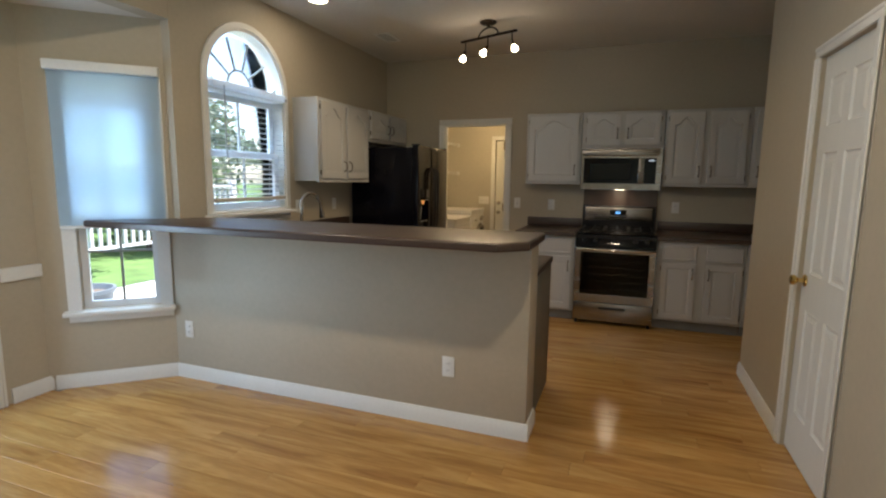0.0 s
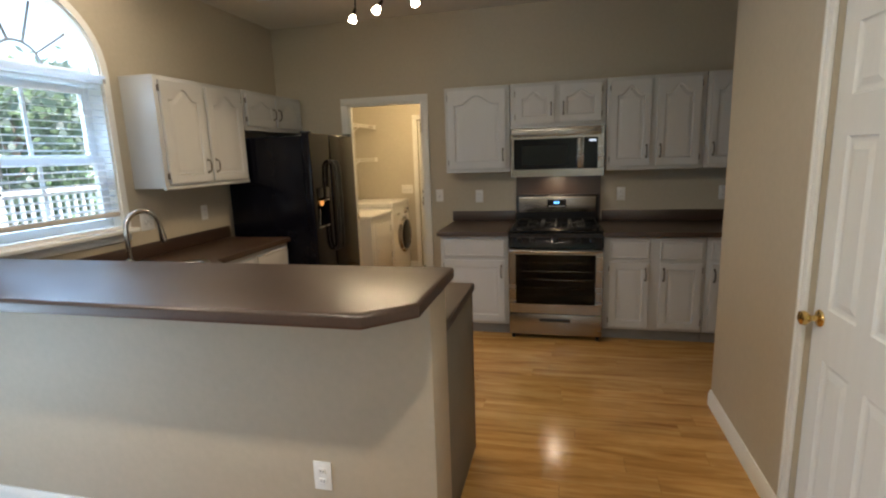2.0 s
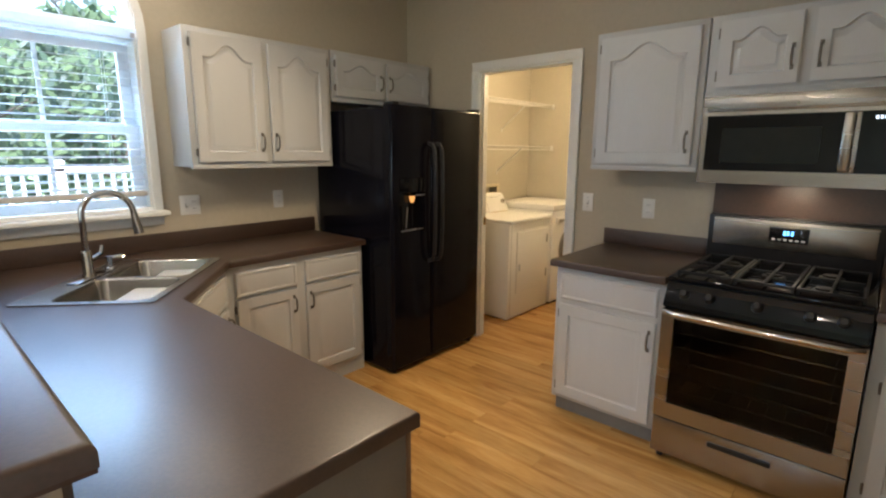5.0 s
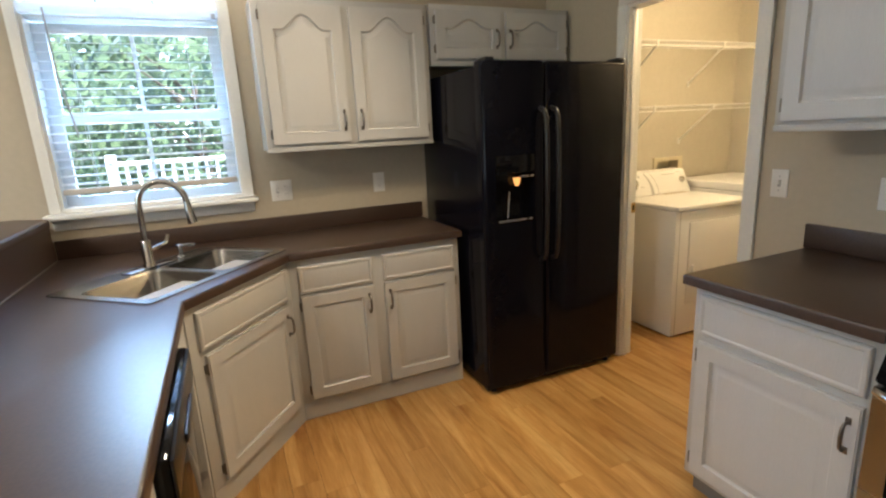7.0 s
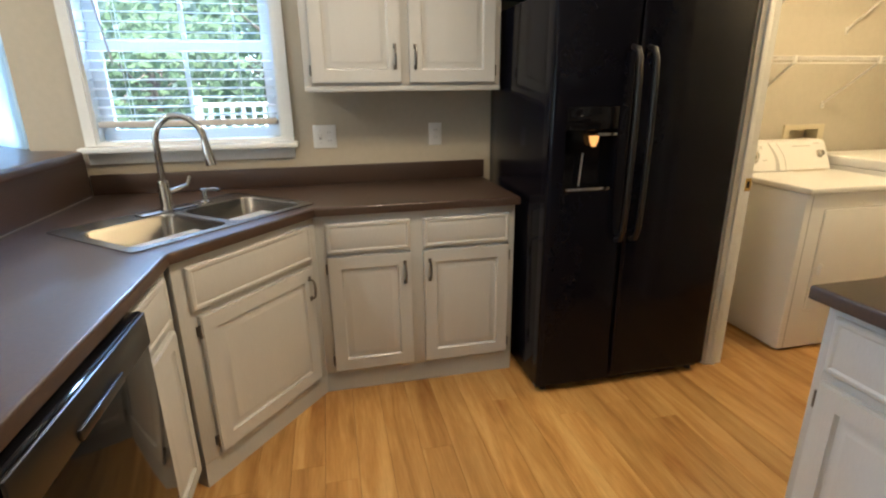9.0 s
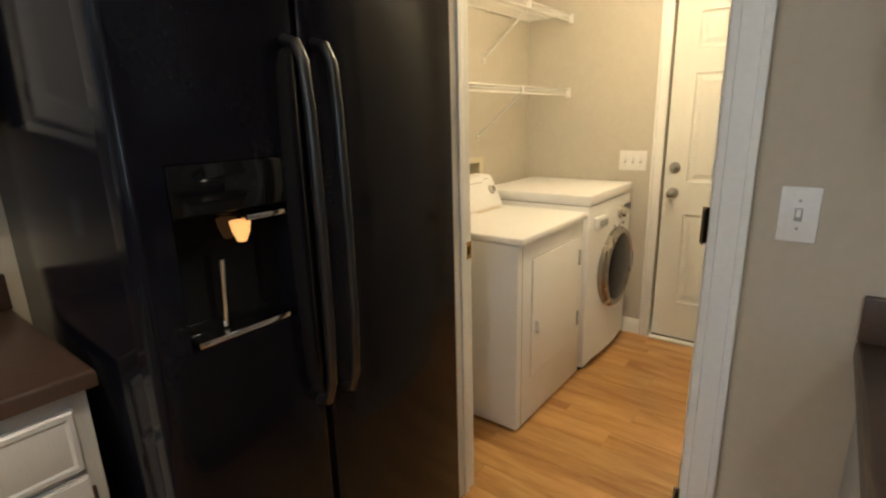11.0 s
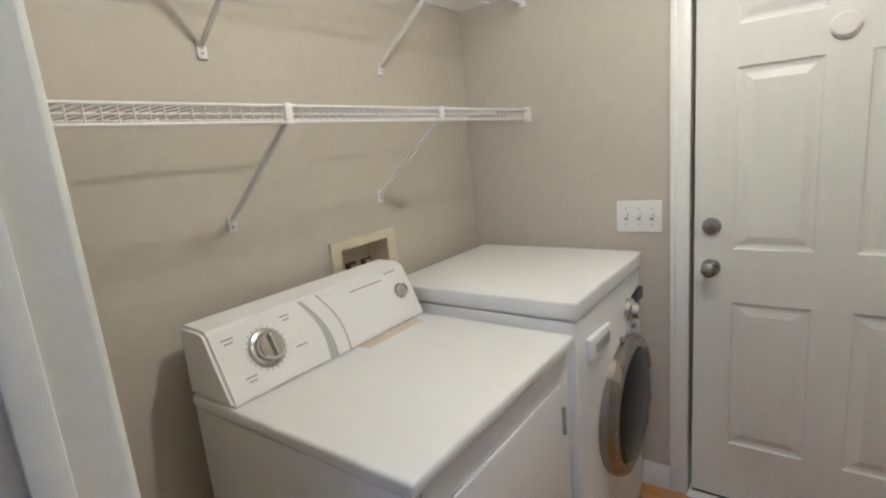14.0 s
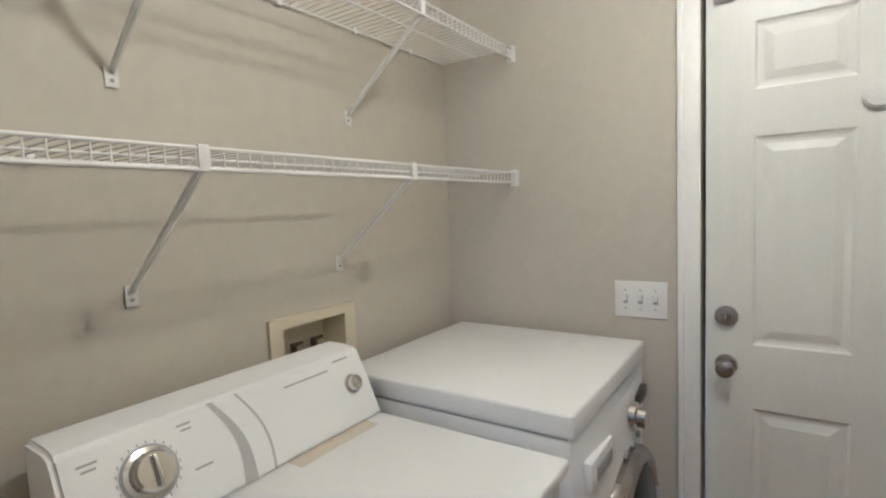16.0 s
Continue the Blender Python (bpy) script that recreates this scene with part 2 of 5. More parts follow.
def rod(bm, p, q, r, r2=None, n=12):
    p, q = Vector(p), Vector(q)
    m = Matrix.Translation((p + q) / 2) @ (q - p).to_track_quat("Z", "Y").to_matrix().to_4x4()
    bmesh.ops.create_cone(bm, cap_ends=True, segments=n, radius1=r, radius2=r if r2 is None else r2, depth=(q - p).length, matrix=m)
    return bm


def turned(bm, profile, m=None, n=24):
    """Turns (radius, height) pairs about the local z axis."""
    rings = []
    m = m or Matrix()
    for r, z in profile:
        rings.append([bm.verts.new(m @ Vector((r * math.cos(2 * math.pi * k / n), r * math.sin(2 * math.pi * k / n), z))) for k in range(n)])
    for a, b in zip(rings, rings[1:]):
        for k in range(n):
            bm.faces.new((a[k], a[(k + 1) % n], b[(k + 1) % n], b[k]))
    bm.faces.new(rings[0][::-1])
    bm.faces.new(rings[-1])
    return bm


def tube(bm, pts, r, n=10):
    pts = [Vector(p) for p in pts]
    rings, up = [], None
    for i, p in enumerate(pts):
        d = (pts[min(i + 1, len(pts) - 1)] - pts[max(i - 1, 0)]).normalized()
        if up is None:
            up = d.orthogonal().normalized()
        up = (up - d * up.dot(d)).normalized()
        sd = d.cross(up)
        rr = r[i] if isinstance(r, (list, tuple)) else r
        rings.append([bm.verts.new(p + rr * (math.cos(2 * math.pi * k / n) * up + math.sin(2 * math.pi * k / n) * sd)) for k in range(n)])
    for a, b in zip(rings, rings[1:]):
        for k in range(n):
            bm.faces.new((a[k], a[(k + 1) % n], b[(k + 1) % n], b[k]))
    bm.faces.new(rings[0][::-1])
    bm.faces.new(rings[-1])
    return bm


def plate(bm, loops, m, depth, bevel=0.0):
    """A flat piece with an outline and holes given in (u, v), laid by m (u, v, outward) and depth thick towards -w."""
    edges = []
    for loop in loops:
        vs = [bm.verts.new(m @ Vector((u, v, 0))) for u, v in loop]
        edges += [bm.edges.new((vs[k], vs[(k + 1) % len(vs)])) for k in range(len(vs))]
    faces = [g for g in bmesh.ops.triangle_fill(bm, use_beauty=True, edges=edges)["geom"] if isinstance(g, bmesh.types.BMFace)]
    out = bmesh.ops.extrude_face_region(bm, geom=faces)
    vs = [g for g in out["geom"] if isinstance(g, bmesh.types.BMVert)]
    bmesh.ops.translate(bm, verts=vs, vec=m.to_3x3() @ Vector((0, 0, -depth)))
    bmesh.ops.recalc_face_normals(bm, faces=bm.faces[:])
    return bm


def facing(x, y, z, rz=0):
    """The pose of an upright sheet: u along local x, v up, w towards local -y."""
    return pose(x, y, z, 90, 0, rz)


def rect(u0, u1, v0, v1):
    return [(u0, v0), (u1, v0), (u1, v1), (u0, v1)]


def finish(name, bm, mat, smooth=True):
    bmesh.ops.recalc_face_normals(bm, faces=bm.faces[:])
    me = bpy.data.meshes.new(name)
    if smooth:
        for f in bm.faces:
            f.smooth = True
        for e in bm.edges:
            if len(e.link_faces) == 2 and e.calc_face_angle(0) > 0.6:
                e.smooth = False
    bm.to_mesh(me)
    bm.free()
    me.materials.append(mat)
    return me


def part(name, bm, mat, parent, label="", smooth=True):
    ob = new(name, finish(name, bm, mat, smooth))
    ob.parent = parent
    return tagged(ob, label)


def thing(name, m, label, category, group="", kind=""):
    ob = new(name)
    ob.empty_display_size = 0.1
    ob.matrix_world = m
    return tagged(ob, label, category, group, kind)


def solid(name, bm, mat, label="", category="", group="", kind=""):
    return tagged(new(name, finish(name, bm, mat)), label, category, group, kind)


def again(name, source, parent, m):
    """Another object on the same mesh."""
    ob = new(name, source.data)
    ob.parent = parent
    ob.matrix_local = m
    return ob


# ---- the large structure ----
WX, BY, LX, LY, CZ = -2.24, 5.91, -2.20, 7.775, 2.85
A, B = Vector((-2.31, 2.70)), Vector((-2.88, 2.20))


def wall(name, p0, p1, z0, z1, thick, holes=(), mat=WALL, outline=None, label="painted greige plaster wall"):
    """Its face runs from p0 to p1 and looks to the right of that way; the thickness lies to the left."""
    p0, p1 = Vector(p0), Vector(p1)
    d = (p1 - p0)
    ang = math.degrees(math.atan2(d.y, d.x))
    bm = plate(bmesh.new(), [outline or rect(0, d.length, z0, z1), *holes], facing(p0.x, p0.y, 0, ang), thick)
    return tagged(new(name, finish(name, bm, mat, False)), label, "wall", "", "structure")


def arch(yc, z0, zs, r, n=20):
    return [(yc - r, z0), (yc + r, z0)] + [(yc + r * math.cos(math.pi * k / n), zs + r * math.sin(math.pi * k / n)) for k in range(n + 1)]


# window wall, kitchen: u runs from y = 2.70 up to the range wall
AY, AR, AS, AZ = 3.42, 0.435, 2.135, 1.15
wall("wall_west", (WX, 2.70), (WX, BY + 0.075), -0.02, CZ, 0.16, [arch(AY - 2.70, AZ, AS, AR)])
wall("wall_bay", (-2.918, 2.167), (-2.31, 2.70), -0.02, 2.452, 0.14, [rect(0.8085 - 0.57, 0.8085 - 0.10, 0.53, 2.06)])
wall("wall_patio", (-2.90, -2.6), (-2.90, 2.182), -0.02, 2.452, 0.14, [rect(2.6 + 1.05, 2.6 + 1.86, 0.0, 2.05)])
solid("wall_bay_return", cube(-2.46, WX - 0.161, 2.690, 2.95, -0.02, CZ), WALL, "short greige return wall beside the bay", "wall", "", "structure")
solid("wall_header", cube(-2.36, WX, -2.6, 2.698, 2.45, CZ), WALL, "greige header above the bay", "wall", "", "structure")
wall("wall_range", (WX, BY), (2.45, BY), -0.02, CZ, 0.078, [rect(-1.47 - WX, -0.70 - WX, -0.02, 2.075)])
wall("wall_east", (2.45, BY), (2.45, 4.10), -0.02, CZ, 0.12)
wall("wall_pantry_end", (2.45, 4.25), (1.627, 4.25), -0.02, CZ, 0.10)
wall("wall_pantry", (1.526, 4.25), (1.526, -2.6), -0.02, CZ, 0.10, [rect(4.25 - 3.160, 4.25 - 2.53, -0.02, 2.055), rect(4.25 + 0.40, 4.25 + 2.30, 0.83, 2.18)])
wall("wall_south", (1.526, -2.6), (-2.90, -2.6), -0.02, CZ, 0.12)
solid("pantry_back", cube(1.63, 1.66, 2.45, 3.2, 0, 2.1), WALL, "plain wall closing the pantry", "wall", "", "structure")
solid("ceiling", cube(-2.40, 2.6, -2.75, BY + 0.06, CZ, CZ + 0.1), CEIL, "off-white painted kitchen ceiling", "ceiling", "", "structure")
solid("ceiling_bay", cube(-3.1, -2.36, -2.75, 2.9, 2.452, 2.55), CEIL, "lower off-white ceiling over the bay", "ceiling", "", "structure")
# laundry
wall("wall_laundry_west", (LX, BY + 0.08), (LX, LY), -0.02, CZ, 0.16, [rect(6.94 - 5.99, 7.18 - 5.99, 1.0, 1.13)], LAUNDRY_WALL)
wall("wall_laundry_north", (LX, LY), (-0.38, LY), -0.02, CZ, 0.14, [rect(-1.30 - LX, -0.475 - LX, -0.02, 2.035)], LAUNDRY_WALL)
wall("wall_laundry_east", (-0.38, LY), (-0.38, BY + 0.08), -0.02, CZ, 0.12, (), LAUNDRY_WALL)
wall("wall_laundry_south", (-0.38, BY + 0.086), (LX, BY + 0.086), -0.02, CZ, 0.007, [rect(-0.38 + 0.70, -0.38 + 1.47, -0.02, 2.075)], LAUNDRY_WALL)
solid("ceiling_laundry", cube(LX + 0.002, -0.382, BY + 0.09, LY - 0.002, 2.45, 2.55), CEIL, "off-white laundry ceiling", "ceiling", "", "structure")
for sx0, sx1, sy0, sy1 in ((-3.02, 1.60, -2.7, 4.2), (-2.38, 2.55, 4.2, 5.99), (-2.34, -0.28, 5.99, 7.90)):
    solid("subfloor", cube(sx0, sx1, sy0, sy1, -0.12, -0.014), DARK, "dark subfloor under the planks", "floor", "", "structure")
# the half wall of the peninsula
solid("wall_peninsula", cube(-2.32, 0.20, 2.685, 2.911, 0, 1.092, bevel=0.004), WALL, "greige half wall carrying the breakfast bar", "wall", "", "structure")


def skirting(name, p0, p1, h=0.095):
    """A moulded board along the foot of a wall; the room lies to the right of p0 to p1."""
    p0, p1 = Vector(p0), Vector(p1)
    d = p1 - p0
    prof = [(0, 0), (0.016, 0), (0.016, h * 0.72), (0.010, h * 0.86), (0.007, h), (0, h)]
    bm = bmesh.new()
    n = Vector((d.y, -d.x)).normalized()
    ends = [[bm.verts.new((p.x + n.x * a, p.y + n.y * a, z)) for a, z in prof] for p in (p0, p1)]
    k = len(prof)
    for i in range(k):
        bm.faces.new((ends[0][i], ends[0][(i + 1) % k], ends[1][(i + 1) % k], ends[1][i]))
    bm.faces.new(ends[0]), bm.faces.new(ends[1][::-1])
    return solid(name, bm, TRIM, "white moulded baseboard", "baseboard", "", "structure")


skirting("baseboard", (-2.31, 2.685), (0.216, 2.685))
skirting("baseboard", (0.20, 2.685), (0.20, 2.905))
skirting("baseboard", (-2.87, 2.203), (-2.31, 2.695))
skirting("baseboard", (-2.90, 1.955), (-2.90, 2.2))
skirting("baseboard", (-2.90, -2.6), (-2.90, 0.95))
skirting("baseboard", (1.526, 4.25), (1.526, 3.225))
skirting("baseboard", (1.526, 2.42), (1.526, -2.6))
skirting("baseboard", (LX + 0.02, LY), (-1.365, LY))
skirting("baseboard", (-0.38, LY), (-0.38, BY + 0.09))
solid("chair_rail", cube(-2.899, -2.878, 1.955, 2.19, 0.775, 0.86, bevel=0.008), TRIM, "white chair rail on the bay wall", "trim", "", "structure")


def casing(name, m, w, h, cw=0.062, label="white painted door casing"):
    """Three moulded boards round an opening w wide, h high; m puts its lower corner on the wall's face."""
    e = thing(name, m, label, "door casing", "", "structure")
    for nm, u0, u1, v0, v1 in (("side_board", -cw, 0, 0, h), ("side_board", w, w + cw, 0, h), ("head_board", -cw, w + cw, h, h + cw)):
        b = cube(u0, u1, -0.016, 0.0, v0, v1, bevel=0.004)
        if nm == "head_board":
            box(b, u0, u1, -0.021, -0.004, v1 - 0.018, v1 - 0.001, bevel=0.003)
        else:
            o = u0 if u0 < 0 else u1 - 0.018
            box(b, o, o + 0.018, -0.021, -0.004, v0, v1 - 0.001, bevel=0.003)
        part(nm, b, TRIM, e)
    return e


# ---- windows and doors ----
def arch_window():
    """Half-round window over a double-hung sash in the kitchen's west wall; local u = y."""
    e = thing("window_1", pose(WX, AY, 0, 0, 0, 90), "white arched window with sunburst grille above a sash", "window", "", "structure")
    m = facing(0, 0, 0)
    R, C = AR, 0.044
    outer = arch(0, AZ, AS, R + C)
    part("window_casing", plate(bmesh.new(), [outer, arch(0, AZ - 0.001 + 0.002, AS, R - 0.002)], facing(0, -0.018, 0), 0.0175), TRIM, e)
    part("window_jamb", plate(bmesh.new(), [arch(0, AZ + 0.001, AS, R - 0.001), arch(0, AZ + 0.02, AS, R - 0.018)], facing(0, -0.006, 0), 0.14), TRIM, e)
    part("window_sill", cube(-R - C - 0.02, R + C + 0.02, -0.075, 0.10, AZ - 0.028, AZ - 0.002, bevel=0.006), TRIM, e)
    part("apron", cube(-R - C, R + C, -0.016, -0.001, AZ - 0.085, AZ - 0.029, bevel=0.004), TRIM, e)
    part("mullion", cube(-R + 0.02, R - 0.02, -0.010, 0.12, 2.068, 2.125, bevel=0.006), TRIM, e)
    # fanlight
    r0 = R - 0.02
    part("fan_frame", plate(bmesh.new(), [arch(0, 2.128, 2.128, r0), arch(0, 2.158, 2.158, r0 - 0.05)], facing(0, 0.06, 0), 0.04), VINYL, e)
    g = bmesh.new()
    for a in (36, 72, 108, 144):
        c, s = math.cos(radians(a)), math.sin(radians(a))
        rod(g, (0.13 * c, 0.085, 2.14 + 0.13 * s), ((r0 - 0.04) * c, 0.085, 2.14 + (r0 - 0.04) * s), 0.009, n=6)
    tube(g, [(0.13 * math.cos(math.pi * k / 12), 0.085, 2.14 + 0.13 * math.sin(math.pi * k / 12)) for k in range(13)], 0.009, 6)
    part("sunburst_grille", g, CAME, e, "thin dark sunburst grille")
    p = part("pane", plate(bmesh.new(), [arch(0, 2.15, 2.15, r0 - 0.045)], facing(0, 0.10, 0), 0.004), GLASS, e)
    p.visible_shadow = False
    # lower sashes
    for nm, v0, v1, yy in (("lower_sash", AZ + 0.022, 1.63, 0.055), ("upper_sash", 1.59, 2.063, 0.095)):
        s = part(nm, plate(bmesh.new(), [rect(-R + 0.02, R - 0.02, v0, v1), rect(-R + 0.075, R - 0.075, v0 + 0.05, v1 - 0.045)], facing(0, yy, 0), 0.034), VINYL, e)
        p = part("pane", cube(-R + 0.07, R - 0.07, yy + 0.015, yy + 0.019, v0 + 0.045, v1 - 0.04), GLASS, s)
        p.visible_shadow = False
        g = cube(-0.009, 0.009, yy + 0.008, yy + 0.026, v0 + 0.05, v1 - 0.045)
        part("muntin", g, VINYL, s)


arch_window()


def blind():
    """White faux-wood blind hung inside the frame of the kitchen window."""
    e = thing("window_blind", pose(WX, AY, 0, 0, 0, 90), "white horizontal slat blind with a wand, lowered", "blind")
    w = AR - 0.026
    part("head_rail", cube(-w - 0.012, w + 0.012, -0.058, -0.014, 2.078, 2.122, bevel=0.005), BLIND, e)
    part("valance_clip", cube(w - 0.02, w, -0.062, -0.056, 2.074, 2.100, bevel=0.001), GREYPL, e)
    # Warm light on the bottom rail's underside is put into its beige colour.
    part("bottom_rail", cube(-w + 0.003, w - 0.003, -0.024, 0.030, 1.236, 1.266, bevel=0.007), material("blind_rail_warm_lit", (0.50, 0.46, 0.40), 0.5, var=0.05), e, "bottom rail tinted beige as if warmly lit")
    bm = bmesh.new()
    n = 7
    for k in range(n):
        a = (k / (n - 1) - 0.5)
        for x in (-w + 0.004, w - 0.004):
            bm.verts.new((x, a * 0.050, 0.006 * (1 - (2 * a) ** 2) * 0.5))
    bm.verts.ensure_lookup_table()
    for k in range(n - 1):
        bm.faces.new((bm.verts[2 * k], bm.verts[2 * k + 1], bm.verts[2 * k + 3], bm.verts[2 * k + 2]))
    r = bmesh.ops.solidify(bm, geom=bm.faces[:], thickness=0.0026)
    first = None
    zs = [1.288 + 0.0415 * k for k in range(19)]
    for k, z in enumerate(zs):
        tilt = random.uniform(-1.5, 1.5) + 10
        m = pose(0, 0.007 - 0.004 * k * 0.55, z, tilt, 0, random.uniform(-0.25, 0.25))
        if first is None:
            first = part("slat", bm, BLIND, e)
            first.matrix_local = m
        else:
            again("slat", first, e, m)
    for x in (-w * 0.62, w * 0.62):
        b = rod(bmesh.new(), (x, -0.018, 1.26), (x, -0.052, 2.08), 0.0013, n=6)
        rod(b, (x, 0.032, 1.26), (x, -0.006, 2.06), 0.0013, n=6)
        part("ladder_cord", b, BLIND, e)
    part("wand", tube(bmesh.new(), [(-w * 0.78, -0.062, 2.10), (-w * 0.77, -0.058, 1.8), (-w * 0.70, -0.036, 1.52)], 0.0045, 8), GREYPL, e, "grey tilt wand")


blind()


def bay_window():
    e = thing("window_2", pose(-2.31, 2.70, 0, 0, 0, math.degrees(math.atan2(0.5, 0.57))), "white sash window in the angled bay wall", "window", "", "structure")
    u0, u1 = -0.57, -0.10
    part("window_casing", plate(bmesh.new(), [rect(u0 - 0.075, u1 + 0.075, 0.53, 2.135), rect(u0 + 0.002, u1 - 0.002, 0.532, 2.058)], facing(0, -0.018, 0), 0.017), TRIM, e)
    part("window_sill", cube(u0 - 0.10, u1 + 0.09, -0.06, 0.10, 0.498, 0.528, bevel=0.006), TRIM, e)
    part("apron", cube(u0 - 0.075, u1 + 0.075, -0.016, -0.001, 0.45, 0.497, bevel=0.004), TRIM, e)
    for nm, v0, v1, yy in (("lower_sash", 0.53, 1.31, 0.05), ("upper_sash", 1.28, 2.058, 0.09)):
        s = part(nm, plate(bmesh.new(), [rect(u0 + 0.002, u1 - 0.002, v0, v1), rect(u0 + 0.045, u1 - 0.042, v0 + 0.045, v1 - 0.04)], facing(0, yy, 0), 0.034), VINYL, e)
        p = part("pane", cube(u0 + 0.04, u1 - 0.04, yy + 0.015, yy + 0.019, v0 + 0.04, v1 - 0.035), GLASS, s)
        p.visible_shadow = False
        um, vm = (u0 + u1) / 2, v0 + 0.385
        g = cube(um - 0.007, um + 0.007, yy + 0.006, yy + 0.028, v0 + 0.045, v1 - 0.04)
        box(g, u0 + 0.045, u1 - 0.042, yy + 0.007, yy + 0.027, vm - 0.007, vm + 0.007)
        part("muntin", g, CAME, s, "dark thin muntins")
    e2 = thing("roller_shade", e.matrix_world.copy(), "white translucent roller shade drawn two thirds down", "shade")
    part("cassette", cube(-0.655, -0.025, -0.075, -0.019, 2.075, 2.135, bevel=0.008), TRIM, e2)
    b = cube(-0.645, -0.035, -0.034, -0.0325, 1.10, 2.08)
    part("cloth", b, SHADE, e2)
    part("hem_bar", cube(-0.645, -0.035, -0.038, -0.028, 1.082, 1.102, bevel=0.003), TRIM, e2)


bay_window()


def panels(bm, us, vs, y, deep=0.008):
    """Raised door panels: sunk rims with a raised field, on a face at local y."""
    for u0, u1 in us:
        for v0, v1 in vs:
            prof = [(0, 0.0005), (0.006, 0.006), (0.014, 0.008), (0.022, 0.008), (0.045, 0.0015)]
            loops = []
            for i, dp in prof:
                loops.append([bm.verts.new((u, y + dp, v)) for u, v in rect(u0 + i, u1 - i, v0 + i, v1 - i)])
            for a, b in zip(loops, loops[1:]):
                for k in range(4):
                    bm.faces.new((a[k], a[(k + 1) % 4], b[(k + 1) % 4], b[k]))
            bm.faces.new(loops[-1])


def six_panel(parent, w, h, t, mat, both=False, name="leaf"):
    """A door leaf with six moulded panels, local 0..w, front at y = 0."""
    st, mid = 0.115 * w / 0.76, 0.10 * w / 0.76
    us = [(st, w / 2 - mid / 2), (w / 2 + mid / 2, w - st)]
    vs = [(0.23, 0.78), (0.97, 1.57), (1.70, h - 0.115)]
    holes = [rect(*u, *v) for u in us for v in vs]
    bm = plate(bmesh.new(), [rect(0, w, 0, h), *holes], facing(0, 0, 0), 0.010)
    panels(bm, us, vs, 0.0)
    box(bm, 0.0005, w - 0.0005, 0.0095, t - 0.0095 if both else t, 0.0005, h - 0.0005)
    if both:
        plate(bm, [rect(0, w, 0, h), *holes], facing(0, t - 0.010, 0), 0.010)
        n0 = len(bm.verts)
        panels(bm, us, vs, 0.0)
        bm.verts.ensure_lookup_table()
        for v in bm.verts[n0:]:
            v.co.y = t - v.co.y
    ob = new(name, bpy.data.meshes.new(name))
    bmesh.ops.recalc_face_normals(bm, faces=bm.faces[:])
    bm.to_mesh(ob.data)
    bm.free()
    ob.data.materials.append(mat)
    ob.parent = parent
    return ob


def door_knob(parent, u, v, mat, y=0.0, name="knob", s=1.0, out=-1):
    b = turned(bmesh.new(), [(0.030 * s, 0), (0.032 * s, 0.004), (0.028 * s, 0.009), (0.011 * s, 0.012), (0.010 * s, 0.034), (0.020 * s, 0.040), (0.027 * s, 0.052), (0.025 * s, 0.064), (0.014 * s, 0.070)],
               Matrix.Translation((u, y, v)) @ pose(0, 0, 0, 90 if out < 0 else -90), 20)
    return part(name, b, mat, parent)


def butt_hinge(parent, u, v, mat, y=0.0):
    b = rod(bmesh.new(), (u, y - 0.006, v - 0.045), (u, y - 0.006, v + 0.045), 0.0065, n=10)
    box(b, u - 0.020, u + 0.020, y - 0.003, y + 0.001, v - 0.044, v + 0.044)
    return part("hinge", b, mat, parent, "dark bronze butt hinge")


# pantry door: faces west, local u runs from y = 3.145 towards the camera
casing("pantry_casing", pose(1.526, 3.160, 0, 0, 0, -90), 0.63, 2.055, 0.052)
pd = thing("door_1", pose(1.545, 3.157, 0.010, 0, 0, -90), "white six-panel pantry door, closed, brass knob", "door", "", "structure")
six_panel(pd, 0.622, 2.04, 0.035, DOORP)
door_knob(pd, 0.052, 0.925, BRASS)
for hz in (1.845, 1.095, 0.345):
    butt_hinge(pd, 0.612, hz, PEWTER)

# doorway to the laundry
casing("laundry_casing", pose(-1.47, BY, 0), 0.77, 2.075)
casing("laundry_casing", pose(-0.70, BY + 0.086, 0, 0, 0, 180), 0.77, 2.075)
jb = thing("laundry_jamb", pose(-1.47, BY, 0), "white painted door jamb with a brass strike plate", "door jamb", "", "structure")
for nm, a in (("side_jamb", (0.0, 0.014, -0.004, 0.090, 0, 2.074)), ("side_jamb", (0.756, 0.77, -0.004, 0.090, 0, 2.074)), ("head_jamb", (0.014, 0.756, -0.004, 0.090, 2.060, 2.074))):
    part(nm, cube(*a), TRIM, jb)
for a in ((0.014, 0.024, 0.022, 0.050, 0, 2.06), (0.746, 0.756, 0.022, 0.050, 0, 2.06)):
    part("door_stop", cube(*a, bevel=0.002), TRIM, jb)
b = cube(0.0142, 0.0165, 0.056, 0.089, 0.918, 0.978)
part("strike_plate", b, BRASS, jb)
part("strike_hole", cube(0.0160, 0.0172, 0.066, 0.080, 0.933, 0.963), DARK, jb)
ld = thing("door_2", pose(-0.708, BY + 0.112, 0.010, 0, 0, 91.0), "white six-panel laundry door, swung open, brass knob", "door", "", "structure")
six_panel(ld, 0.745, 2.03, 0.035, DOORP, True)
door_knob(ld, 0.690, 0.915, BRASS, 0.035, out=1)
door_knob(ld, 0.690, 0.915, BRASS, 0.0)
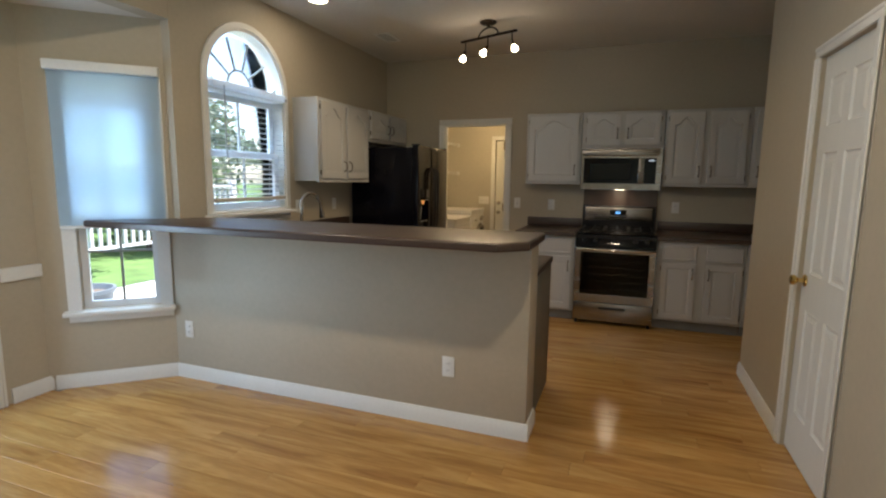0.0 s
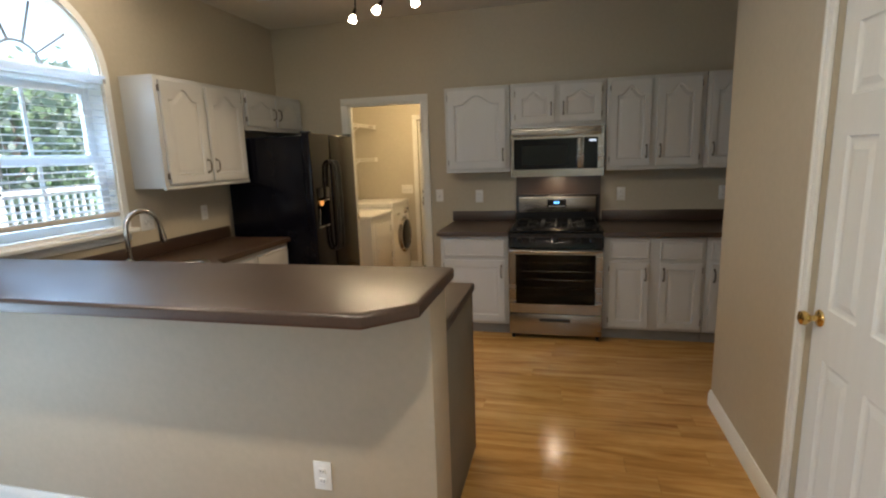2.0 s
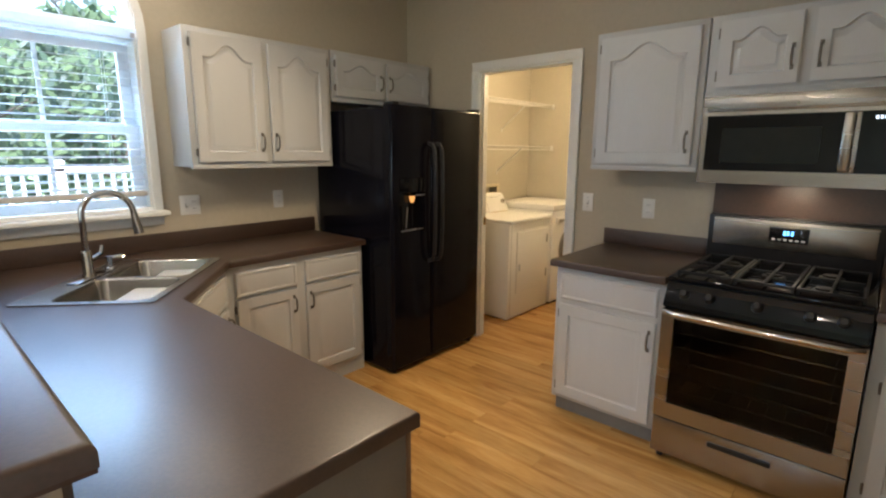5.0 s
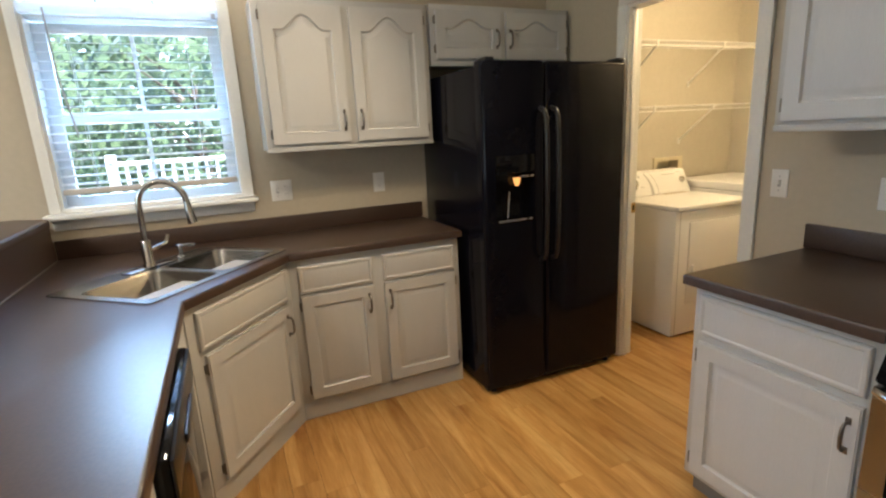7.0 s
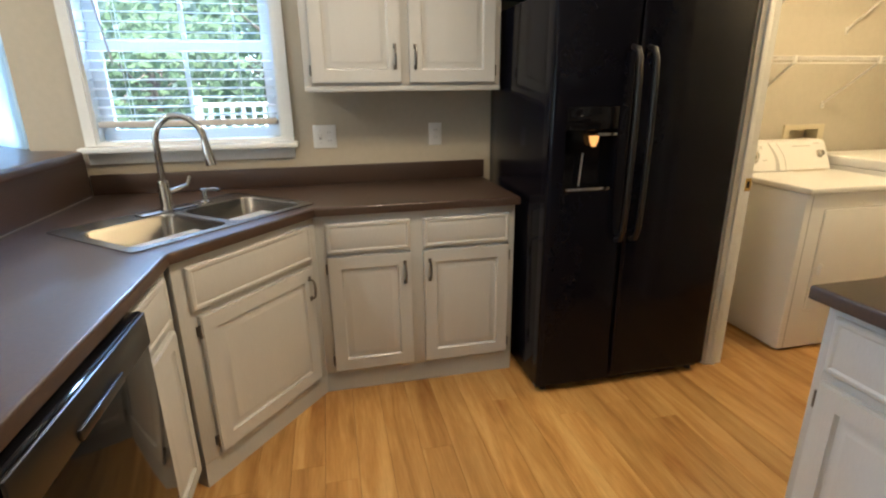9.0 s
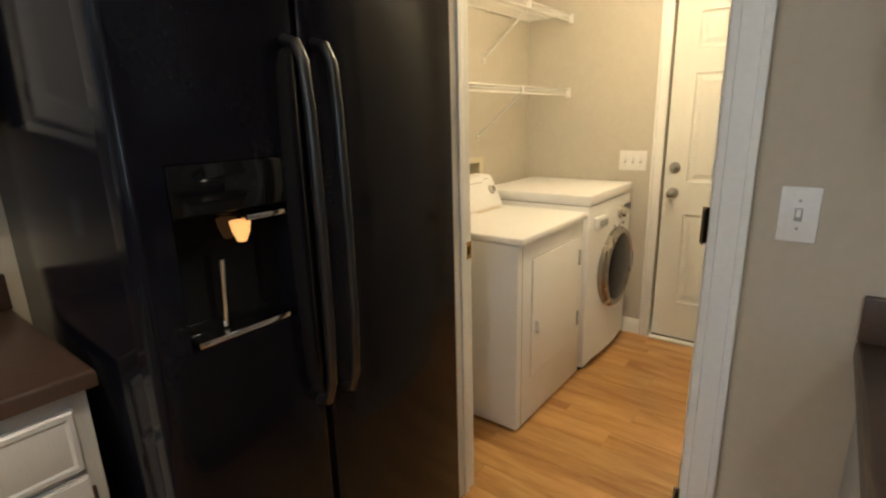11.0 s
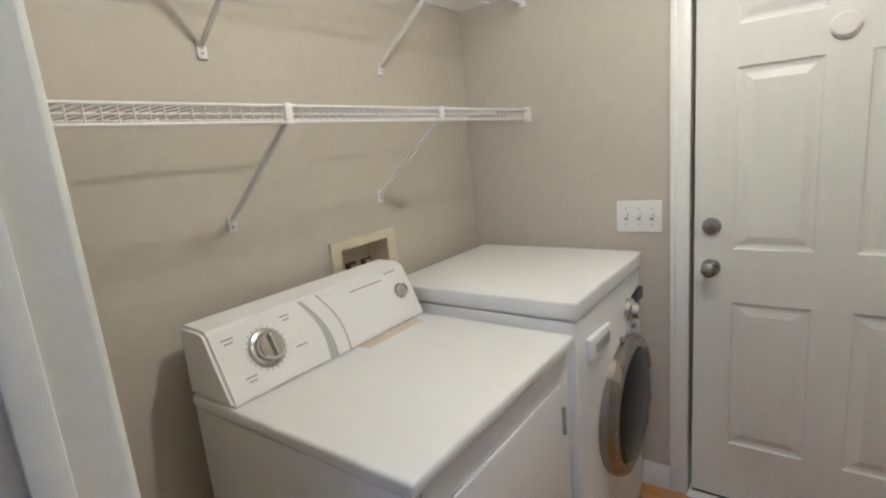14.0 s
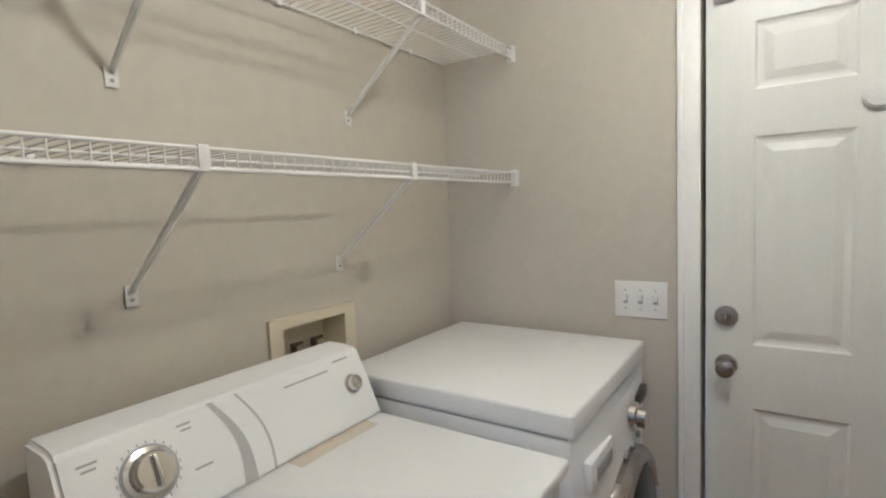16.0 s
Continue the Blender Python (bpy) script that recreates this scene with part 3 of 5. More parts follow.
for hz in (1.82, 1.095, 0.26):
    b = cube(-0.0015, 0.002, 0.003, 0.034, hz - 0.045, hz + 0.045, bevel=0.001)
    rod(b, (-0.004, 0.040, hz - 0.046), (-0.004, 0.040, hz + 0.046), 0.007, n=10)
    box(b, -0.034, -0.003, 0.036, 0.039, hz - 0.045, hz + 0.045)
    part("hinge", b, BRONZE, ld, "dark aged bronze hinge")

# exterior door of the laundry
casing("exterior_casing", pose(-1.30, LY, 0), 0.825, 2.035)
xd = thing("door_3", pose(-1.288, LY + 0.012, 0.022, 0, 0, 0), "white six-panel exterior door, closed, nickel knob and deadbolt", "door", "", "structure")
six_panel(xd, 0.801, 2.0, 0.044, DOORP)
door_knob(xd, 0.055, 0.905, NICKEL, s=0.95)
part("deadbolt", turned(bmesh.new(), [(0.030, 0), (0.031, 0.006), (0.026, 0.016), (0.012, 0.018), (0.009, 0.028)], Matrix.Translation((0.055, 0, 1.052)) @ pose(0, 0, 0, 90), 20), NICKEL, xd)
part("thumb_turn", cube(0.051, 0.059, -0.034, -0.022, 1.036, 1.068, bevel=0.003), NICKEL, xd)
part("door_sensor", turned(bmesh.new(), [(0.036, 0), (0.037, 0.010), (0.030, 0.019), (0.008, 0.020)], Matrix.Translation((0.388, 0, 1.645)) @ pose(0, 0, 0, 90), 24), PLATE, xd, "round white plastic disc")
part("door_catch", cube(0.02, 0.075, -0.022, -0.001, 1.955, 1.985, bevel=0.004), PLATE, xd, "small white catch")
part("sweep", cube(0.0, 0.801, 0.004, 0.04, -0.016, 0.0), DARK, xd)
solid("threshold", cube(-1.30, -0.475, LY - 0.03, LY + 0.10, 0.0015, 0.010, bevel=0.003), TRIM, "white painted threshold", "threshold", "", "structure")
solid("exterior_closure", cube(-1.4, -0.3, LY + 0.145, LY + 0.16, 0, 2.1), DARK, "plain wall closing the exterior doorway", "wall", "", "structure")

# patio door: white frame round one full pane
casing("patio_casing", pose(-2.90, 1.05, 0, 0, 0, 90), 0.81, 2.05)
gd = thing("door_4", pose(-2.905, 1.055, 0.01, 0, 0, 90), "white patio door with one full glass pane", "door", "", "structure")
part("leaf", plate(bmesh.new(), [rect(0, 0.80, 0, 2.03), rect(0.075, 0.725, 0.20, 1.93)], facing(0, 0, 0), 0.044), DOORP, gd)
for hz in (0.25, 1.06, 1.80):
    butt_hinge(gd, 0.795, hz, BRONZE)
p = part("pane", cube(0.07, 0.73, 0.018, 0.022, 0.195, 1.935), GLASS, gd)
p.visible_shadow = False
# living-room window behind the camera
casing("living_window_casing", pose(1.526, -0.40, 0.83, 0, 0, -90), 1.90, 1.35)

# ---- kitchen cabinets ----
def pull(parent, u, v, y=-0.019):
    """Wrought pewter bail pull, upright, 0.11 long."""
    b = bmesh.new()
    pts = [(u, y + 0.001, v - 0.040), (u, y - 0.018, v - 0.042), (u, y - 0.027, v - 0.030), (u, y - 0.030, v), (u, y - 0.027, v + 0.030), (u, y - 0.018, v + 0.042), (u, y + 0.001, v + 0.040)]
    tube(b, pts, [0.0045, 0.0045, 0.0055, 0.0062, 0.0055, 0.0045, 0.0045], 8)
    for s in (-1, 1):
        box(b, u - 0.008, u + 0.008, y - 0.003, y + 0.001, v + s * 0.046 - 0.011, v + s * 0.046 + 0.011, bevel=0.002)
    return part("handle", b, PEWTER, parent, "dark pewter pull")


def panel_outline(u0, u1, v0, v1, rise, n=18):
    """A rectangle whose top has a cathedral arch of the given rise, or none."""
    if not rise:
        return rect(u0, u1, v0, v1)
    pts = [(u0, v0), (u1, v0), (u1, v1 - rise)]
    uc, half = (u0 + u1) / 2, (u1 - u0) / 2
    for k in range(1, n):
        a = 1 - 2 * k / n
        f = 0.5 + 0.5 * math.cos(min(1, abs(a) / 0.72) * math.pi)
        pts.append((uc + a * half, v1 - rise + rise * f ** 0.8))
    return pts + [(u0, v1 - rise)]


def inset(loop, d):
    out, n = [], len(loop)
    for i in range(n):
        p, q, r = Vector(loop[i - 1]), Vector(loop[i]), Vector(loop[(i + 1) % n])
        a, b = (q - p).normalized(), (r - q).normalized()
        na, nb = Vector((-a.y, a.x)), Vector((-b.y, b.x))
        k = na + nb
        out.append(tuple(q + k * (d / max(0.3, 1 + na.dot(nb)))))
    return out


def cab_door(parent, u0, u1, v0, v1, handle="", rise=0.0, hinge=None, high=False):
    """Raised-panel overlay door: frame, sunk moulding, raised field, pull and two hinges."""
    fr = min(0.058, (u1 - u0) * 0.17)
    rim = panel_outline(u0 + fr, u1 - fr, v0 + fr, v1 - fr * (0.8 if rise else 1), rise)
    bm = plate(bmesh.new(), [rect(u0, u1, v0, v1), rim], facing(0, -0.019, 0), 0.0185)
    es = [e for e in bm.edges if all(v.co.y < -0.0185 for v in e.verts) and all(any(abs(v.co.x - c) < 1e-5 for c in (u0, u1)) or any(abs(v.co.z - c) < 1e-5 for c in (v0, v1)) for v in e.verts) and len(e.link_faces) == 2 and e.calc_face_angle(0) > 1]
    bmesh.ops.bevel(bm, geom=es, offset=0.004, segments=2, affect="EDGES")
    d = part("door", bm, CAB, parent)
    bm = bmesh.new()
    loops = []
    for i, y in ((0.0, -0.0155), (0.006, -0.0085), (0.014, -0.0085), (0.034, -0.0175), (0.037, -0.0178)):
        loops.append([bm.verts.new((u, y, v)) for u, v in inset(rim, i)])
    for a, b in zip(loops, loops[1:]):
        for k in range(len(a)):
            bm.faces.new((a[k], a[(k + 1) % len(a)], b[(k + 1) % len(a)], b[k]))
    bmesh.ops.triangle_fill(bm, use_beauty=True, edges=[bm.edges.get((loops[-1][k], loops[-1][(k + 1) % len(rim)])) for k in range(len(rim))])
    part("panel", bm, CAB, d)
    if handle:
        u = u1 - 0.028 if handle == "r" else u0 + 0.028
        pull(d, u, v1 - 0.095 if high else v0 + 0.115)
        hu = u0 - 0.004 if handle == "r" else u1 + 0.004
        for hv in (v0 + 0.055, v1 - 0.055):
            hb = rod(bmesh.new(), (hu, -0.012, hv - 0.024), (hu, -0.012, hv + 0.024), 0.0045, n=8)
            box(hb, hu - 0.006, hu + 0.006, -0.006, 0.0, hv - 0.018, hv + 0.018)
            part("hinge", hb, PEWTER, d, "small dark exposed hinge")
    return d


def drawer_front(parent, u0, u1, v0, v1):
    bm = bmesh.new()
    loops = []
    for i, y in ((0, -0.0005), (0, -0.012), (0.005, -0.017), (0.014, -0.018), (0.020, -0.0145), (0.036, -0.0185)):
        loops.append([bm.verts.new((u, y, v)) for u, v in rect(u0 + i, u1 - i, v0 + i, v1 - i)])
    for a, b in zip(loops, loops[1:]):
        for k in range(4):
            bm.faces.new((a[k], a[(k + 1) % 4], b[(k + 1) % 4], b[k]))
    bm.faces.new(loops[-1]), bm.faces.new(loops[0][::-1])
    return part("drawer_front", bm, CAB, parent)


def upper(m, w, h, d, label, doors, group="upper cabinets", gap=0.03):
    e = thing("wall_cabinet", m, label, "cabinet", group)
    bm = cube(0, w, 0.0, d, 0.0, h, bevel=0.002)
    box(bm, -0.001, w + 0.001, -0.004, 0.02, -0.012, 0.010, bevel=0.002)
    part("body", bm, CABIN, e)
    for u0, u1, hd, rise in doors:
        cab_door(e, u0, u1, 0.025, h - gap, hd, rise)
    return e


def base(m, w, d, label, doors, drawers, h=0.875, group="base cabinets", toe=True, lead=0.0):
    e = thing("base_cabinet", m, label, "cabinet", group)
    part("body", cube(-lead, w, 0, d, 0.10, h - 0.001, bevel=0.002), CABIN, e)
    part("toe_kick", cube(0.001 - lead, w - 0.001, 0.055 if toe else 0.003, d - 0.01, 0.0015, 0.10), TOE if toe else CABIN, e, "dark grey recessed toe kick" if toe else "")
    for u0, u1, v0, v1, hd in doors:
        cab_door(e, u0, u1, v0, v1, hd, high=True)
    for a in drawers:
        drawer_front(e, *a)
    return e


# left uppers, facing +x
upper(pose(-1.975, 3.985, 1.40, 0, 0, 90), 0.935, 0.745, -1.975 - WX - 0.002, "light grey two-door wall cabinet with arched panels",
      [(0.035, 0.445, "r", 0.075), (0.485, 0.905, "l", 0.075)])
upper(pose(-1.975, 4.935, 1.832, 0, 0, 90), 0.955, 0.32, -1.975 - WX - 0.002, "light grey short wall cabinet above the refrigerator",
      [(0.03, 0.455, "r", 0.05), (0.49, 0.93, "l", 0.05)])
# uppers on the range wall, facing -y
UD = BY - 5.61 - 0.002
upper(pose(-0.405, 5.61, 1.405), 0.575, 0.73, UD, "light grey one-door wall cabinet with arched panel", [(0.03, 0.545, "r", 0.075)])
upper(pose(0.178, 5.61, 1.775), 0.792, 0.36, UD, "light grey short wall cabinet above the microwave", [(0.045, 0.375, "r", 0.05), (0.42, 0.755, "l", 0.05)])
upper(pose(0.978, 5.61, 1.395), 0.755, 0.74, UD, "light grey two-door wall cabinet with arched panels", [(0.03, 0.345, "r", 0.07), (0.395, 0.715, "l", 0.07)])
upper(pose(1.738, 5.61, 1.395), 0.70, 0.74, UD, "light grey two-door wall cabinet beside the corner", [(0.03, 0.335, "l", 0.07), (0.37, 0.67, "r", 0.07)])
# bases on the range wall
BD = BY - 5.265 - 0.002
base(pose(-0.40, 5.265, 0), 0.585, BD, "light grey base cabinet with one drawer and door", [(0.03, 0.555, 0.125, 0.665, "r")], [(0.03, 0.555, 0.695, 0.845)])
base(pose(0.957, 5.265, 0), 0.755, BD, "light grey base cabinet with two drawers and doors", [(0.045, 0.345, 0.125, 0.665, "r"), (0.425, 0.730, 0.125, 0.665, "l")], [(0.045, 0.345, 0.695, 0.835), (0.425, 0.730, 0.695, 0.835)])
base(pose(1.716, 5.265, 0), 0.72, BD, "light grey base cabinet in the corner", [(0.03, 0.345, 0.125, 0.665, "l"), (0.38, 0.69, 0.125, 0.665, "r")], [(0.03, 0.345, 0.695, 0.835), (0.38, 0.69, 0.695, 0.835)])
# left base, facing +x
base(pose(-1.668, 3.995, 0, 0, 0, 90), 0.91, -1.668 - WX - 0.002, "pale grey base cabinet with two drawers and doors", [(0.03, 0.405, 0.115, 0.685, "r"), (0.465, 0.880, 0.115, 0.685, "l")], [(0.03, 0.405, 0.70, 0.838), (0.465, 0.880, 0.70, 0.838)], toe=False, lead=0.022)
# diagonal sink base
da = math.degrees(math.atan2(3.994 - 3.560, -1.653 + 1.116))
base(pose(-1.135, 3.548, 0, 0, 0, da), 0.69, 0.30, "beige-lit corner sink cabinet with one wide door", [(0.065, 0.635, 0.115, 0.665, "r")], [(0.045, 0.645, 0.69, 0.845)], toe=False)
# peninsula, facing +y
base(pose(0.172, 3.530, 0, 0, 0, 180), 0.355, 0.60, "grey drawer cabinet at the peninsula's end", [], [(0.02, 0.335, 0.70, 0.85), (0.02, 0.335, 0.51, 0.685), (0.02, 0.335, 0.32, 0.495), (0.02, 0.335, 0.12, 0.305)])
base(pose(-0.800, 3.530, 0, 0, 0, 180), 0.335, 0.60, "narrow grey cabinet between dishwasher and sink", [(0.02, 0.29, 0.125, 0.665, "")], [(0.02, 0.29, 0.695, 0.845)])
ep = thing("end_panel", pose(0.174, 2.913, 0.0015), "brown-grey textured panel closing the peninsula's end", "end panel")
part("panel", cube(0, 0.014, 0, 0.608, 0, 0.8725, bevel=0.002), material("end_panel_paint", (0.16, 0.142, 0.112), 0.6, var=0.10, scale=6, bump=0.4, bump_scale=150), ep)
part("edge_strip", cube(0.0, 0.016, 0.6085, 0.622, 0, 0.8725, bevel=0.002), material("brown_edge_strip", (0.13, 0.070, 0.035), 0.5, var=0.12, scale=9), ep, "brown wood edge strip")


def dishwasher():
    e = thing("dishwasher", pose(-0.187, 3.530, 0, 0, 0, 180), "black dishwasher under the peninsula counter", "dishwasher")
    part("tub", cube(0.004, 0.606, 0.002, 0.58, 0.10, 0.868), BLACKP, e)
    part("door", cube(0.002, 0.608, -0.045, 0.0, 0.115, 0.862, bevel=0.006), GLOSS, e, "glossy black door")
    part("control_strip", cube(0.004, 0.606, -0.052, -0.044, 0.77, 0.858, bevel=0.004), BLACKP, e)
    part("latch_handle", cube(0.20, 0.41, -0.060, -0.050, 0.775, 0.80, bevel=0.004), BLACKP, e)
    part("toe_panel", cube(0.004, 0.606, 0.03, 0.06, 0.0015, 0.11), BLACKP, e)


dishwasher()

# ---- worktops ----
def sheet(bm, loops, z1, z0, bevel=0.010):
    plate(bm, loops, Matrix.Translation((0, 0, z1)), z1 - z0)
    es = [e for e in bm.edges if len(e.link_faces) == 2 and e.calc_face_angle(0) > 1.2 and all(v.co.z > z1 - 1e-4 for v in e.verts)]
    if bevel:
        bmesh.ops.bevel(bm, geom=es, offset=bevel, segments=3, affect="EDGES", profile=0.5)
    return bm


SF = Vector((-1.128, 3.452))
SU = Vector((-0.747, 0.665)).normalized()
SB = Vector((-SU.y, SU.x)) * 1.0
if SB.x > 0:
    SB = -SB


def sk(u, b):
    p = SF + SU * u + SB * b
    return (p.x, p.y)


hole = [sk(0.02, 0.02), sk(0.80, 0.02), sk(0.80, 0.50), sk(0.02, 0.50)]
top_loop = [(0.196, 2.927), (0.196, 3.558), (-1.112, 3.558), (-1.640, 3.990), (-1.640, 4.922), (WX + 0.001, 4.922), (WX + 0.001, 2.927)]
wt = thing("worktop", pose(0, 0, 0), "dark brown laminate worktop turning round the sink corner", "worktop")
part("top", sheet(bmesh.new(), [top_loop, hole], 0.915, 0.877), LAM, wt)
part("backsplash", cube(WX + 0.0015, WX + 0.021, 2.93, 4.922, 0.916, 1.015, bevel=0.004), LAM, wt)
part("riser", cube(WX + 0.0225, 0.170, 2.912, 2.926, 0.916, 1.092), LAM, wt, "brown laminate riser below the bar")
part("caulk_line", cube(WX + 0.0225, 0.170, 2.926, 2.9285, 0.9155, 0.9175), GREYPL, wt)
bar = thing("bar_top", pose(0, 0, 0), "dark brown laminate breakfast bar with clipped corners", "bar top")
part("top", sheet(bmesh.new(), [[(-2.16, 2.335), (0.097, 2.335), (0.229, 2.462), (0.229, 2.947), (-2.16, 2.947), (-2.235, 2.82), (-2.33, 2.685), (-2.70, 2.365), (-2.68, 2.335)]], 1.138, 1.102, 0.014), LAM, bar)
part("edge_band", sheet(bmesh.new(), [[(-2.16, 2.337), (0.096, 2.337), (0.227, 2.463), (0.227, 2.945), (-2.16, 2.945), (-2.235, 2.82), (-2.33, 2.687), (-2.698, 2.366), (-2.68, 2.337)]], 1.102, 1.094, 0), LAMEDGE, bar)
rc = thing("worktop", pose(0, 0, 0), "dark brown laminate worktop between doorway and range", "worktop")
part("top", sheet(bmesh.new(), [[(-0.421, 5.217), (0.190, 5.217), (0.190, BY - 0.001), (-0.421, BY - 0.001)]], 0.915, 0.877), LAM, rc)
part("backsplash", cube(-0.421, 0.190, BY - 0.021, BY - 0.0015, 0.916, 1.015, bevel=0.004), LAM, rc)
rc = thing("worktop", pose(0, 0, 0), "dark brown laminate worktop beside the range", "worktop")
part("top", sheet(bmesh.new(), [[(0.952, 5.217), (2.448, 5.217), (2.448, BY - 0.001), (0.952, BY - 0.001)]], 0.915, 0.877), LAM, rc)
part("backsplash", cube(0.975, 2.448, BY - 0.021, BY - 0.0015, 0.916, 1.015, bevel=0.004), LAM, rc)
solid("range_splash_panel", cube(0.200, 0.962, BY - 0.016, BY - 0.001, 0.90, 1.345), LAM, "dark brown laminate panel behind the range", "splash panel")

# ---- kitchen appliances, sink ----
def refrigerator():
    """Side-by-side; local u = y from its near side, front at local y = 0, facing +x."""
    e = thing("refrigerator", pose(-1.400, 4.945, 0, 0, 0, 90), "black side-by-side refrigerator with ice dispenser, closed", "refrigerator")
    W, H, s = 0.905, 1.775, 0.375
    part("body", cube(0.004, W - 0.004, 0.075, 0.80, 0.02, H - 0.018, bevel=0.005), BLACK, e)
    part("toe_grille", cube(0.01, W - 0.01, 0.05, 0.09, 0.012, 0.085), BLACKP, e)
    for nm, u in (("foot", 0.05), ("foot", W - 0.05)):
        part(nm, rod(bmesh.new(), (u, 0.06, 0.0), (u, 0.06, 0.02), 0.018), BLACKP, e)
    # freezer door with its niche
    b = plate(bmesh.new(), [rect(0.0, s - 0.003, 0.040, H), rect(0.070, 0.305, 0.97, 1.32)], facing(0, 0.008, 0), 0.062)
    es = [e1 for e1 in b.edges if all(v.co.y < 0.009 and (v.co.x < 0.001 or v.co.x > s - 0.004) for v in e1.verts) and abs(e1.verts[0].co.x - e1.verts[1].co.x) < 0.001]
    bmesh.ops.bevel(b, geom=es, offset=0.022, segments=6, affect="EDGES", profile=0.5)
    fd = part("freezer_door", b, BLACK, e)
    part("niche", cube(0.065, 0.310, 0.0655, 0.072, 0.965, 1.325), GLOSS, fd)
    part("control_panel", cube(0.072, 0.303, 0.004, 0.064, 1.225, 1.318, bevel=0.004), GLOSS, fd, "glossy black control panel")
    b = cube(0.085, 0.29, 0.010, 0.060, 0.972, 0.985, bevel=0.003)
    part("drip_tray", b, CHROME, fd)
    part("paddle", rod(bmesh.new(), (0.158, 0.045, 0.99), (0.163, 0.035, 1.13), 0.007), CHROME, fd, "bright water paddle")
    part("chute_lamp", turned(bmesh.new(), [(0.009, 0), (0.017, 0.02), (0.021, 0.042)], pose(0.215, 0.040, 1.155), 12), DISP, fd, "amber lit ice chute")
    part("trim_bar", cube(0.212, 0.300, 0.006, 0.030, 1.200, 1.212, bevel=0.003), CHROME, fd)
    part("refrigerator_door", cube(s + 0.003, W, 0.008, 0.070, 0.040, H, bevel=0.018, seg=4), BLACK, e)
    for nm, u in (("handle", s - 0.036), ("handle", s + 0.036)):
        b = bmesh.new()
        pts = [(u, 0.010, 1.545), (u, -0.028, 1.535), (u, -0.048, 1.50), (u, -0.055, 1.40), (u, -0.058, 1.20), (u, -0.055, 0.95), (u, -0.046, 0.80), (u, -0.028, 0.755), (u, 0.010, 0.745)]
        tube(b, pts, [0.011, 0.012, 0.012, 0.012, 0.012, 0.012, 0.012, 0.012, 0.011], 12)
        part(nm, b, BLACKP, e, "long curved black handle")
    for u in (0.03, W - 0.06):
        part("hinge_cover", cube(u, u + 0.05, 0.01, 0.10, H, H + 0.018, bevel=0.006), BLACKP, e)


refrigerator()


